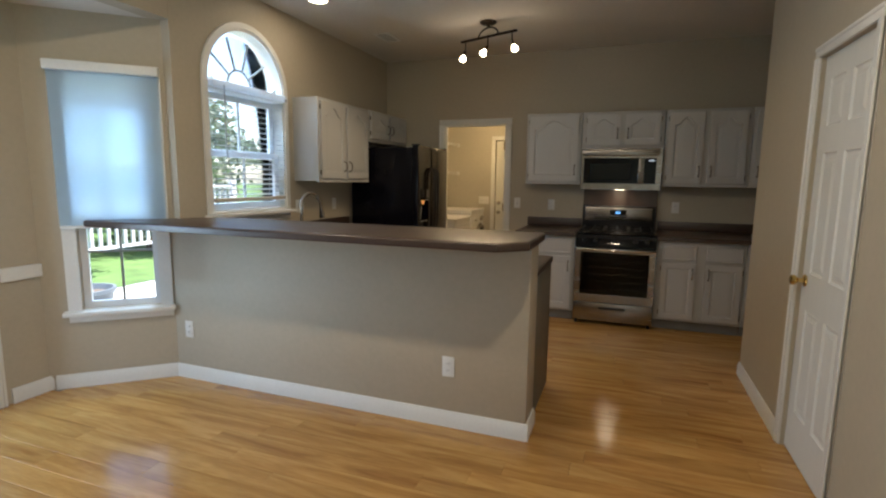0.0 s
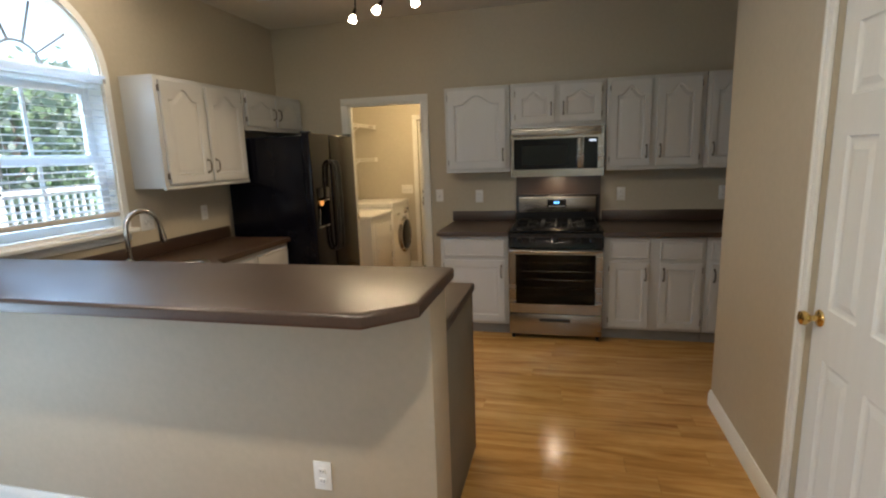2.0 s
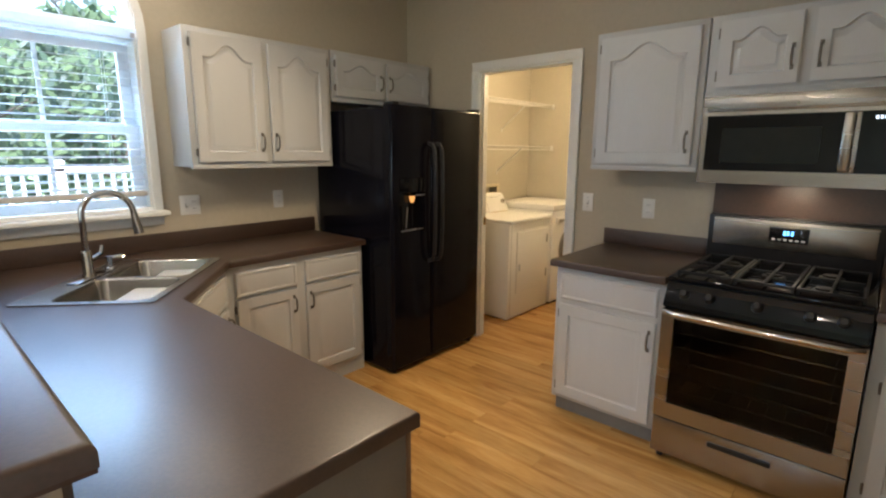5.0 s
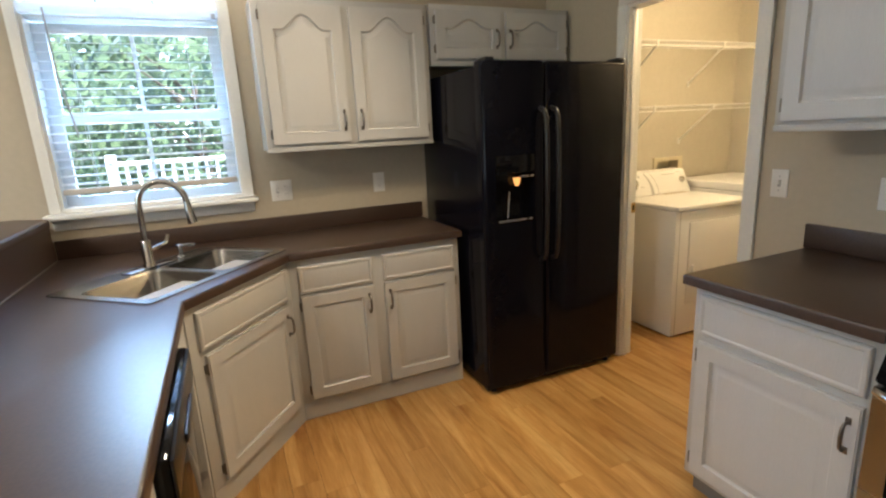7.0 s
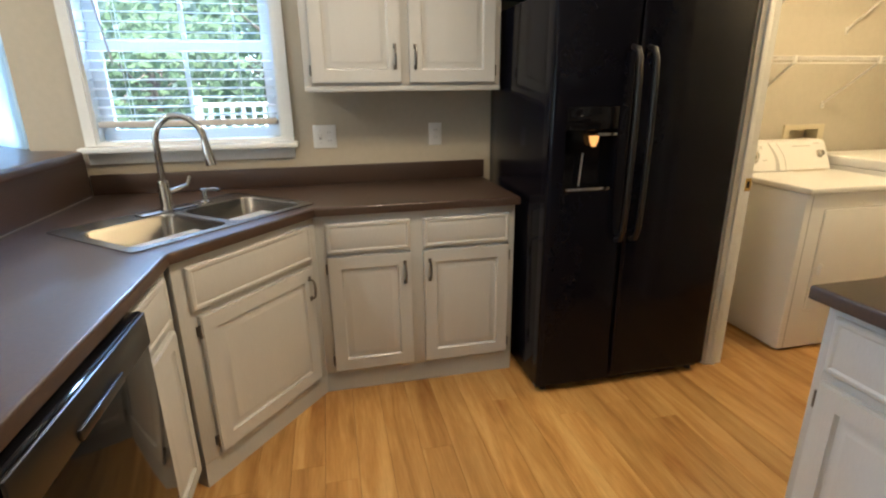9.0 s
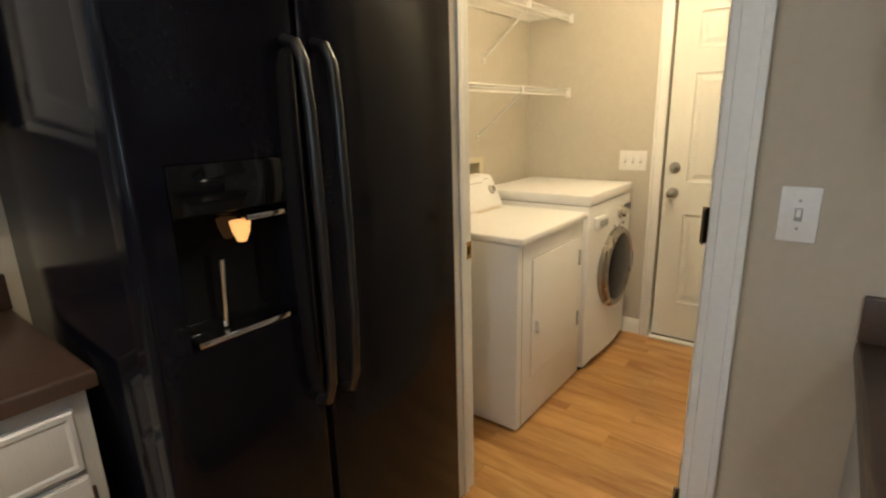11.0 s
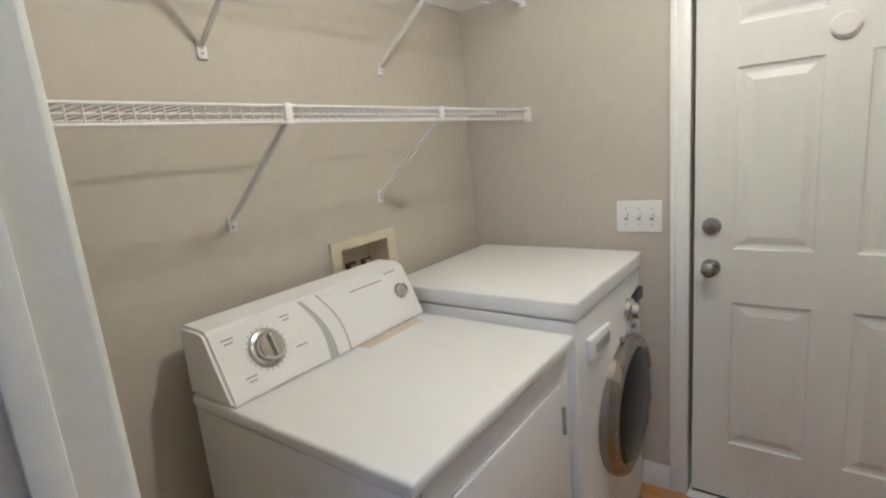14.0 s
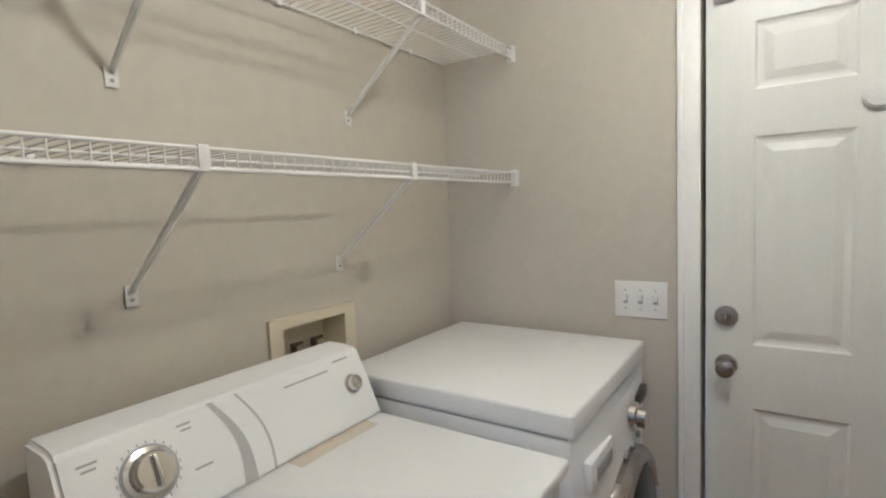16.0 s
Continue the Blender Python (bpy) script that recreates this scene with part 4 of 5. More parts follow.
def gas_range():
    e = thing("range", pose(0.199, 5.185, 0), "stainless gas range with black cooktop and glass oven door", "range")
    W = 0.748
    b = cube(0.004, W - 0.004, 0.36, 0.70, 0.035, 0.90, bevel=0.003)
    for a in ((0.004, 0.045, 0.03, 0.361, 0.035, 0.90), (W - 0.045, W - 0.004, 0.03, 0.361, 0.035, 0.90), (0.0445, W - 0.0445, 0.031, 0.361, 0.036, 0.29), (0.0445, W - 0.0445, 0.031, 0.361, 0.76, 0.899)):
        box(b, *a)
    part("body", b, BLACKP, e)
    for k in range(5):
        z = 0.365 + 0.072 * k
        b = rod(bmesh.new(), (0.046, 0.055, z), (W - 0.046, 0.055, z), 0.0045, n=8)
        for j in range(9):
            rod(b, (0.09 + 0.071 * j, 0.055, z), (0.09 + 0.071 * j, 0.35, z), 0.0025, n=6)
        part("oven_rack", b, CHROME, e, "bright wire oven rack")
    for u in (0.03, W - 0.03):
        part("foot", rod(bmesh.new(), (u, 0.06, 0.0), (u, 0.06, 0.036), 0.015), BLACKP, e)
    dr = part("drawer", cube(0.0, W, 0.0, 0.03, 0.045, 0.228, bevel=0.005), STEEL, e)
    part("slot_handle", cube(0.25, W - 0.25, -0.008, 0.002, 0.165, 0.190, bevel=0.004), BLACKP, dr)
    d = part("oven_door", plate(bmesh.new(), [rect(0.0, W, 0.235, 0.775), rect(0.055, W - 0.055, 0.315, 0.735)], facing(0, -0.004, 0), 0.034), STEEL, e, "brushed stainless oven door")
    part("window", cube(0.050, W - 0.050, 0.001, 0.010, 0.310, 0.740), OVENGLASS, d, "dark oven glass")
    b = bmesh.new()
    tube(b, [(0.012, -0.012, 0.768), (0.06, -0.040, 0.768), (W / 2, -0.052, 0.768), (W - 0.06, -0.040, 0.768), (W - 0.012, -0.012, 0.768)], 0.013, 12)
    part("handle", b, CHROME, d, "bright steel bar handle")
    # sloped black control panel
    bm = bmesh.new()
    pr = [(-0.006, 0.785), (-0.006, 0.80), (0.050, 0.905), (0.09, 0.905), (0.09, 0.785)]
    ends = [[bm.verts.new((u, y, z)) for y, z in pr] for u in (0.0, W)]
    for k in range(5):
        bm.faces.new((ends[0][k], ends[0][(k + 1) % 5], ends[1][(k + 1) % 5], ends[1][k]))
    bm.faces.new(ends[0]), bm.faces.new(ends[1][::-1])
    bmesh.ops.recalc_face_normals(bm, faces=bm.faces[:])
    bmesh.ops.bevel(bm, geom=bm.edges[:], offset=0.005, segments=2, affect="EDGES")
    cp = part("control_panel", bm, GLOSS, e)
    for u in (0.085, 0.19, W / 2, W - 0.19, W - 0.085):
        m = Matrix.Translation((u, 0.020, 0.852)) @ pose(0, 0, 0, 62)
        b = turned(bmesh.new(), [(0.023, 0), (0.022, 0.010), (0.017, 0.013), (0.016, 0.028), (0.012, 0.031)], m, 16)
        part("knob", b, BLACKP, cp)
    part("cooktop", cube(0.0, W, 0.05, 0.66, 0.902, 0.922, bevel=0.006), GLOSS, e)
    for u in (0.17, W / 2, W - 0.17):
        for y in (0.20, 0.50) if u != W / 2 else (0.35,):
            part("burner", turned(bmesh.new(), [(0.05, 0), (0.048, 0.008), (0.034, 0.010), (0.034, 0.018), (0.028, 0.020)], pose(u, y, 0.921), 18), IRON, e)
    for u0, u1 in ((0.03, 0.255), (0.262, 0.486), (0.493, 0.718)):
        b = bmesh.new()
        for y in (0.08, 0.35, 0.62):
            box(b, u0, u1, y - 0.006, y + 0.006, 0.936, 0.950, bevel=0.002)
        for u in (u0 + 0.006, (u0 + u1) / 2, u1 - 0.006):
            box(b, u - 0.006, u + 0.006, 0.08, 0.62, 0.935, 0.949, bevel=0.002)
        for u in (u0 + 0.006, u1 - 0.006):
            for y in (0.085, 0.615):
                box(b, u - 0.006, u + 0.006, y - 0.006, y + 0.006, 0.921, 0.942)
        part("grate", b, IRON, e, "black cast-iron grate")
    bg = part("backguard", cube(0.0, W, 0.655, 0.718, 0.90, 1.165, bevel=0.010), BLACKP, e)
    part("steel_face", cube(0.028, W - 0.028, 0.648, 0.660, 1.005, 1.150, bevel=0.004), STEEL, bg, "brushed steel fascia")
    part("display", cube(W / 2 - 0.085, W / 2 + 0.085, 0.643, 0.650, 1.045, 1.122, bevel=0.003), GLOSS, bg)
    for k, u in enumerate((-0.022, -0.008, 0.010)):
        part("digit", cube(W / 2 + u, W / 2 + u + 0.010, 0.6415, 0.6440, 1.082, 1.104), LED, bg, "blue clock digit")
    for k in range(6):
        part("button", cube(W / 2 - 0.07 + 0.025 * k, W / 2 - 0.055 + 0.025 * k, 0.6415, 0.6440, 1.055, 1.063), GREYPL, bg)


gas_range()


def microwave():
    e = thing("microwave", pose(0.184, 5.575, 1.345), "stainless over-range microwave with dark glass door", "microwave")
    W, H = 0.778, 0.415
    part("body", cube(0.003, W - 0.003, 0.02, 0.33, 0.0, H, bevel=0.003), STEEL, e)
    part("cooktop_lens", cube(W / 2 - 0.045, W / 2 + 0.045, 0.08, 0.17, -0.0025, 0.003), BULB, e, "lit cooktop lamp lens")
    part("grease_filter", cube(0.10, W - 0.10, 0.18, 0.28, -0.006, 0.002), GREYPL, e)
    part("front_frame", plate(bmesh.new(), [rect(0, W, 0, H), rect(0.025, W - 0.05, 0.062, 0.322)], facing(0, 0.0, 0), 0.022), STEEL, e, "brushed stainless surround")
    part("vent", cube(0.02, W - 0.02, -0.006, 0.004, H - 0.075, H - 0.004, bevel=0.003), STEEL, e)
    part("door_glass", cube(0.022, 0.560, 0.004, 0.015, 0.058, 0.326), GLOSS, e)
    part("door_window", cube(0.095, 0.485, 0.0025, 0.006, 0.100, 0.262), material("mesh_window", (0.014, 0.017, 0.015), 0.30, var=0.1, scale=30, spec=0.2), e, "grey mesh window")
    part("keypad", cube(0.615, 0.732, 0.004, 0.015, 0.058, 0.326), GLOSS, e)
    part("handle", cube(0.558, 0.600, -0.032, -0.008, 0.066, 0.318, bevel=0.010), STEEL, e, "flat steel bar handle")
    for v in (0.085, 0.30):
        part("handle_post", cube(0.568, 0.590, -0.012, 0.006, v - 0.010, v + 0.010), STEEL, e)
    for k in range(4):
        part("clock_digit", cube(0.660 + 0.014 * k, 0.669 + 0.014 * k, 0.002, 0.0045, 0.288, 0.302), MWLED, e)
    part("badge", rod(bmesh.new(), (W / 2, -0.008, 0.365), (W / 2, -0.005, 0.365), 0.007), CHROME, e)


microwave()


def sink():
    ang = math.degrees(math.atan2(SU.y, SU.x))
    # local x along the front rim, local y from front to back
    m = Matrix.Translation((SF.x, SF.y, 0.915)) @ Matrix(((SU.x, SB.x, 0, 0), (SU.y, SB.y, 0, 0), (0, 0, 1, 0), (0, 0, 0, 1)))
    e = thing("sink", pose(SF.x, SF.y, 0.915), "stainless double-bowl sink set into the corner worktop", "sink")

    def lay(b):
        bmesh.ops.transform(b, matrix=Matrix.Translation((-SF.x, -SF.y, -0.915)) @ m, verts=b.verts[:])
        return b

    def soft(u0, u1, v0, v1, r=0.045, n=5):
        out = []
        for cx, cy, a0 in ((u1 - r, v1 - r, 0), (u0 + r, v1 - r, 90), (u0 + r, v0 + r, 180), (u1 - r, v0 + r, 270)):
            out += [(cx + r * math.cos(radians(a0 + 90 * k / n)), cy + r * math.sin(radians(a0 + 90 * k / n))) for k in range(n + 1)]
        return out

    bowls = [(0.035, 0.395), (0.425, 0.785)]
    b = bmesh.new()
    plate(b, [soft(0, 0.82, 0, 0.53, 0.02), *[soft(u0, u1, 0.035, 0.405) for u0, u1 in bowls]], Matrix.Translation((0, 0, 0.005)), 0.004)
    part("rim", lay(b), SINKM, e)
    for u0, u1 in bowls:
        b = bmesh.new()
        loops = []
        for i, z in ((0, 0.004), (0.004, -0.004), (0.014, -0.14), (0.03, -0.168), (0.06, -0.176)):
            loops.append([b.verts.new((u, v, z)) for u, v in soft(u0 + i, u1 - i, 0.035 + i, 0.405 - i, max(0.012, 0.045 - i * 0.3))])
        for p, q in zip(loops, loops[1:]):
            for k in range(len(p)):
                b.faces.new((p[k], p[(k + 1) % len(p)], q[(k + 1) % len(p)], q[k]))
        b.faces.new(loops[-1])
        bw = part("bowl", lay(b), SINKM, e)
        um = (u0 + u1) / 2
        part("drain", lay(turned(bmesh.new(), [(0.045, -0.1755), (0.043, -0.172), (0.030, -0.1735), (0.012, -0.171)], Matrix.Translation((um, 0.22, 0)), 20)), CHROME, bw)
    # faucet
    f = thing("faucet", Matrix.Translation((m @ Vector((0.42, 0.455, 0.005)))), "brushed nickel gooseneck faucet with pull-down head", "faucet")
    R = Matrix(((SU.x, SB.x, 0, 0), (SU.y, SB.y, 0, 0), (0, 0, 1, 0), (0, 0, 0, 1)))

    def turn(b):
        bmesh.ops.transform(b, matrix=R, verts=b.verts[:])
        return b

    part("deck_plate", turn(cube(-0.125, 0.125, -0.03, 0.03, 0.0, 0.006, bevel=0.004)), CHROME, f)
    part("base", turn(turned(bmesh.new(), [(0.030, 0.006), (0.029, 0.012), (0.023, 0.022), (0.022, 0.115), (0.018, 0.125)], n=20)), CHROME, f)
    sx, sy = math.sin(radians(28)), -math.cos(radians(28))
    pts = [(0, 0, 0.12), (0, 0, 0.20), (0, 0, 0.285)]
    for k in range(1, 13):
        a = math.pi * k / 12
        h = 0.10 * (1 - math.cos(a))
        pts.append((sx * h, sy * h, 0.285 + 0.10 * math.sin(a)))
    part("spout", turn(tube(bmesh.new(), pts, 0.0135, 14)), CHROME, f)
    ex, ey = pts[-1][0], pts[-1][1]
    b = tube(bmesh.new(), [(ex, ey, 0.287), (ex * 1.02, ey * 1.02, 0.255), (ex * 1.05, ey * 1.05, 0.215), (ex * 1.07, ey * 1.07, 0.188)], [0.0145, 0.0165, 0.0205, 0.022], 14)
    part("spray_head", turn(b), CHROME, f)
    b = tube(bmesh.new(), [(0.02, 0, 0.075), (0.055, -0.004, 0.082), (0.10, -0.008, 0.093), (0.118, -0.009, 0.128)], [0.012, 0.011, 0.009, 0.008], 10)
    part("lever", turn(b), CHROME, f)
    s = thing("soap_dispenser", Matrix.Translation(m @ Vector((0.60, 0.455, 0.005))), "small nickel soap dispenser on the sink deck", "dispenser")
    part("body", turned(bmesh.new(), [(0.021, 0), (0.020, 0.006), (0.012, 0.012), (0.011, 0.045), (0.015, 0.050), (0.015, 0.064), (0.010, 0.066)], n=16), CHROME, s)
    part("nozzle", turn(tube(bmesh.new(), [(0, 0, 0.058), (0.03, -0.035, 0.060), (0.042, -0.05, 0.052)], 0.0065, 8)), CHROME, s)


sink()

# ---- laundry ----
def dryer():
    """Faces +x; local u = y from its kitchen side, front at y = 0."""
    e = thing("dryer", pose(-1.478, 6.372, 0, 0, 0, 90), "white front-loading dryer with a sloped control console", "dryer")
    W, D = 0.683, 0.655
    part("cabinet", cube(0, W, 0, D, 0.015, 0.872, bevel=0.006), ENAMEL, e)
    for u in (0.04, W - 0.04):
        for y in (0.05, D - 0.05):
            part("foot", rod(bmesh.new(), (u, y, 0), (u, y, 0.016), 0.02), GREYPL, e)
    tp = part("top", cube(-0.004, W + 0.004, -0.022, D, 0.874, 0.906, bevel=0.009, seg=3), ENAMEL, e)
    part("lint_label", cube(W - 0.30, W - 0.06, 0.44, 0.50, 0.9062, 0.9072), PAPER, tp, "cream lint-screen label")
    part("lint_hatch", cube(W - 0.34, W - 0.03, 0.425, 0.515, 0.9056, 0.9063), ENAMEL, tp)
    bm = bmesh.new()
    pr = [(0.475, 0.906), (0.553, 1.067), (0.576, 1.076), (0.66, 1.076), (0.66, 0.906)]
    ends = [[bm.verts.new((u, y, z)) for y, z in pr] for u in (0.0, W)]
    for k in range(5):
        bm.faces.new((ends[0][k], ends[0][(k + 1) % 5], ends[1][(k + 1) % 5], ends[1][k]))
    bm.faces.new(ends[0]), bm.faces.new(ends[1][::-1])
    bmesh.ops.recalc_face_normals(bm, faces=bm.faces[:])
    bmesh.ops.bevel(bm, geom=bm.edges[:], offset=0.008, segments=3, affect="EDGES")
    con = part("console", bm, ENAMEL, e)
    # the console's face: origin low, v up the slope, w outward
    ax = Vector((0, 0.078, 0.161)).normalized()
    up = Vector((1, 0, 0)).cross(ax)
    face = Matrix(((1, ax.x, up.x, 0), (0, ax.y, up.y, 0.475), (0, ax.z, up.z, 0.906), (0, 0, 0, 1)))

    def on(b, lift=0.0):
        bmesh.ops.transform(b, matrix=face @ Matrix.Translation((0, 0, lift)), verts=b.verts[:])
        return b

    k = part("timer_knob", on(turned(bmesh.new(), [(0.044, 0), (0.044, 0.006), (0.036, 0.008), (0.034, 0.026), (0.030, 0.030), (0.010, 0.030)], Matrix.Translation((0.128, 0.100, 0)), 28)), CHROME, con, "large silver timer dial")
    part("dial_ring", on(turned(bmesh.new(), [(0.048, 0.0), (0.048, 0.003), (0.040, 0.004)], Matrix.Translation((0.128, 0.100, 0)), 32)), GREYPL, con, "dark grey dial ring")
    part("grip", on(cube(0.124, 0.132, 0.073, 0.127, 0.028, 0.040, bevel=0.003)), CHROME, k)
    part("temperature_knob", on(turned(bmesh.new(), [(0.024, 0), (0.024, 0.004), (0.019, 0.006), (0.018, 0.020), (0.012, 0.023)], Matrix.Translation((W - 0.065, 0.10, 0)), 22)), CHROME, con, "small silver dial")
    b = bmesh.new()
    for s0, w0, w1 in ((0.290, 0.030, 0.012), (0.347, 0.006, 0.006)):
        lo, hi = [], []
        for j in range(9):
            f = j / 8
            c = s0 - 0.035 * (f - 0.1) + 0.022 * math.sin(f * 3.1)
            w = w0 + (w1 - w0) * f
            lo.append(b.verts.new((c - w / 2, 0.006 + 0.172 * f, 0.0008)))
            hi.append(b.verts.new((c + w / 2, 0.006 + 0.172 * f, 0.0008)))
        for j in range(8):
            b.faces.new((lo[j], hi[j], hi[j + 1], lo[j + 1]))
    part("swoosh", on(b), material("silver_grey_print", (0.42, 0.42, 0.42), 0.4), con, "grey curved stripes")
    b = bmesh.new()
    for j in range(22):
        a = 2 * math.pi * j / 22
        box(b, 0.128 + 0.052 * math.cos(a) - 0.001, 0.128 + 0.052 * math.cos(a) + 0.001, 0.100 + 0.052 * math.sin(a) - 0.003, 0.100 + 0.052 * math.sin(a) + 0.003, 0.0003, 0.0009)
    for u, v, l in ((0.030, 0.150, 0.03), (0.034, 0.140, 0.022), (0.050, 0.050, 0.028), (0.055, 0.04, 0.02), (0.190, 0.155, 0.026), (0.195, 0.145, 0.02), (0.200, 0.070, 0.034), (0.43, 0.150, 0.13), (W - 0.10, 0.165, 0.05)):
        box(b, u, u + l, v, v + 0.004, 0.0003, 0.0009)
    tagged(part("dial_markings", on(b), GREYPL, con, "small grey print"), kind="stuff")
    # drop-in door on the front
    d = part("door", cube(0.125, W - 0.06, -0.006, 0.0, 0.235, 0.790, bevel=0.005, seg=3), ENAMEL, e)
    part("seam", plate(bmesh.new(), [rect(0.1225, W - 0.0575, 0.2325, 0.7925), rect(0.125, W - 0.060, 0.235, 0.790)], facing(0, -0.001, 0), 0.002), GREYPL, d)
    part("grip", cube(0.150, 0.166, -0.028, -0.005, 0.44, 0.50, bevel=0.005), ENAMEL, d)
    for hz in (0.35, 0.68):
        part("hinge", cube(W - 0.060, W - 0.050, -0.014, -0.002, hz - 0.04, hz + 0.04, bevel=0.002), GREYPL, d)
    b = cube(0.036, 0.040, -0.001, 0.004, 0.02, 0.87)
    part("panel_seam", b, GREYPL, e)


dryer()


def washer():
    e = thing("washer", pose(-1.462, 7.085, 0, 0, 0, 90), "white front-loading washer with a round silver-rimmed door", "washer")
    W, D = 0.655, 0.675
    bm = cube(0, W, 0, D, 0.02, 0.926, bevel=0.006, seg=2)
    part("cabinet", bm, ENAMEL, e)
    part("plinth_gap", cube(0.02, W - 0.02, 0.02, D - 0.02, 0.0, 0.022), DARK, e)
    part("lid_seam", cube(0.004, W - 0.004, 0.010, D - 0.004, 0.924, 0.932), GREYPL, e)
    part("top", cube(-0.001, W + 0.001, -0.006, D, 0.9295, 0.985, bevel=0.008, seg=3), ENAMEL, e)
    # bulging front
    bm = bmesh.new()
    cols = []
    for i in range(13):
        u = 0.012 + (W - 0.024) * i / 12
        y = -0.030 * (1 - (2 * i / 12 - 1) ** 2) ** 0.8 - 0.001
        cols.append([bm.verts.new((u, y + yy, z)) for z, yy in ((0.05, 0.0), (0.70, 0.0), (0.80, 0.0), (0.915, 0.010))])
    for a, b in zip(cols, cols[1:]):
        for k in range(3):
            bm.faces.new((a[k], b[k], b[k + 1], a[k + 1]))
    fr = part("front", bm, ENAMEL, e)
    m = Matrix.Translation((W / 2 + 0.01, -0.022, 0.535)) @ pose(0, 0, 0, 90)
    d = part("door_ring", turned(bmesh.new(), [(0.235, -0.01), (0.235, 0.022), (0.222, 0.040), (0.198, 0.046), (0.188, 0.034)], m, 40), STEEL, fr, "silver door rim")
    part("door_glass", turned(bmesh.new(), [(0.189, 0.030), (0.184, 0.040), (0.165, 0.047), (0.11, 0.054), (0.04, 0.057)], m, 36), WGLASS, d, "dark domed glass")
    part("latch", cube(W / 2 + 0.19, W / 2 + 0.225, -0.072, -0.055, 0.485, 0.585, bevel=0.006), GREYPL, d)
    part("detergent_drawer", cube(0.045, 0.215, -0.030, -0.006, 0.795, 0.865, bevel=0.010), ENAMEL, fr)
    part("drawer_recess", cube(0.075, 0.185, -0.033, -0.029, 0.815, 0.846, bevel=0.001), GREYPL, fr)
    part("control_knob", turned(bmesh.new(), [(0.040, 0), (0.038, 0.016), (0.028, 0.020), (0.026, 0.040), (0.018, 0.043)], Matrix.Translation((W / 2 + 0.06, -0.028, 0.845)) @ pose(0, 0, 0, 90), 24), CHROME, fr)
    part("display", cube(W / 2 + 0.13, W / 2 + 0.26, -0.026, -0.010, 0.83, 0.87, bevel=0.003), BLACKP, fr)
    for k in range(3):
        part("button", turned(bmesh.new(), [(0.010, 0), (0.009, 0.010)], Matrix.Translation((W / 2 - 0.03 + 0.07 * k, -0.030, 0.775)) @ pose(0, 0, 0, 90), 12), GREYPL, fr)


washer()


def wire_shelf(z):
    y0, y1 = BY + 0.10, LY - 0.004
    xf, xb = -1.905, LX + 0.006
    e = thing("wire_shelf", pose(0, 0, z), "white coated wire shelf on diagonal braces", "shelf", "laundry shelves")
    n = int((y1 - y0) / 0.0254)
    first = None
    for k in range(n + 1):
        m = Matrix.Translation((0, y0 + 0.004 + k * (y1 - y0 - 0.008) / n, 0))
        if first is None:
            first = part("wire", tube(bmesh.new(), [(xb, 0, 0), (xf, 0, 0), (xf + 0.002, 0, -0.004), (xf + 0.002, 0, -0.036)], 0.0016, 5), WIRE, e)
            first.matrix_local = m
        else:
            again("wire", first, e, m)
    for nm, x, zz, r in (("front_rail", xf + 0.003, -0.002, 0.0032), ("lip_rail", xf + 0.003, -0.037, 0.0036), ("back_rail", xb + 0.004, -0.003, 0.003), ("middle_rail", (xf + xb) / 2, -0.003, 0.003)):
        part(nm, rod(bmesh.new(), (x, y0, zz), (x, y1, zz), r, n=8), WIRE, e)
    for y in (6.585, 7.165 if z < 1.8 else 7.235):
        wz = 1.288 - 1.546
        b = bmesh.new()
        a0, a1 = Vector((xf + 0.002, y, -0.030)), Vector((xb + 0.004, y, wz))
        rod(b, a0, a1, 0.0075, n=8)
        box(b, xf - 0.004, xf + 0.008, y - 0.010, y + 0.010, -0.041, 0.004, bevel=0.002)
        box(b, LX + 0.001, LX + 0.006, y - 0.013, y + 0.013, wz - 0.034, wz + 0.010, bevel=0.002)
        part("brace", b, WIRE, e)
        part("screw", rod(bmesh.new(), (LX + 0.005, y, wz - 0.020), (LX + 0.0085, y, wz - 0.020), 0.004, n=8), GREYPL, e)
    b = cube(xf - 0.012, xf + 0.018, LY - 0.012, LY - 0.001, -0.050, 0.008, bevel=0.003)
    part("end_bracket", b, PLATE, e)
    for k in range(6):
        y = y0 + 0.15 + 0.28 * k
        part("wall_clip", cube(LX + 0.001, LX + 0.014, y - 0.007, y + 0.007, -0.012, 0.006, bevel=0.002), PLATE, e)


wire_shelf(1.546)
wire_shelf(1.982)

# recessed washer outlet box
ub = thing("utility_box", pose(LX, 6.93, 1.0, 0, 0, 90), "cream recessed washer outlet box in the wall", "outlet box")
part("frame", plate(bmesh.new(), [rect(-0.03, 0.28, -0.035, 0.155), rect(0.012, 0.238, 0.004, 0.126)], facing(0, -0.012, 0), 0.0115), CREAM, ub)
b = cube(0.008, 0.252, 0.085, 0.09, -0.002, 0.132)
box(b, 0.0105, 0.0135, -0.010, 0.085, 0.001, 0.129), box(b, 0.2365, 0.2395, -0.010, 0.085, 0.001, 0.129)
box(b, 0.0105, 0.2395, -0.010, 0.085, 0.0005, 0.0035), box(b, 0.0105, 0.2395, -0.010, 0.085, 0.1265, 0.1295)
part("liner", b, CREAM, ub)
for u in (0.09, 0.165):
    b = rod(bmesh.new(), (u, 0.05, 0.006), (u, 0.05, 0.055), 0.010)
    rod(b, (u - 0.02, 0.035, 0.062), (u + 0.02, 0.035, 0.062), 0.006)
    part("valve", b, BRONZE, ub, "dark brass hose valve")

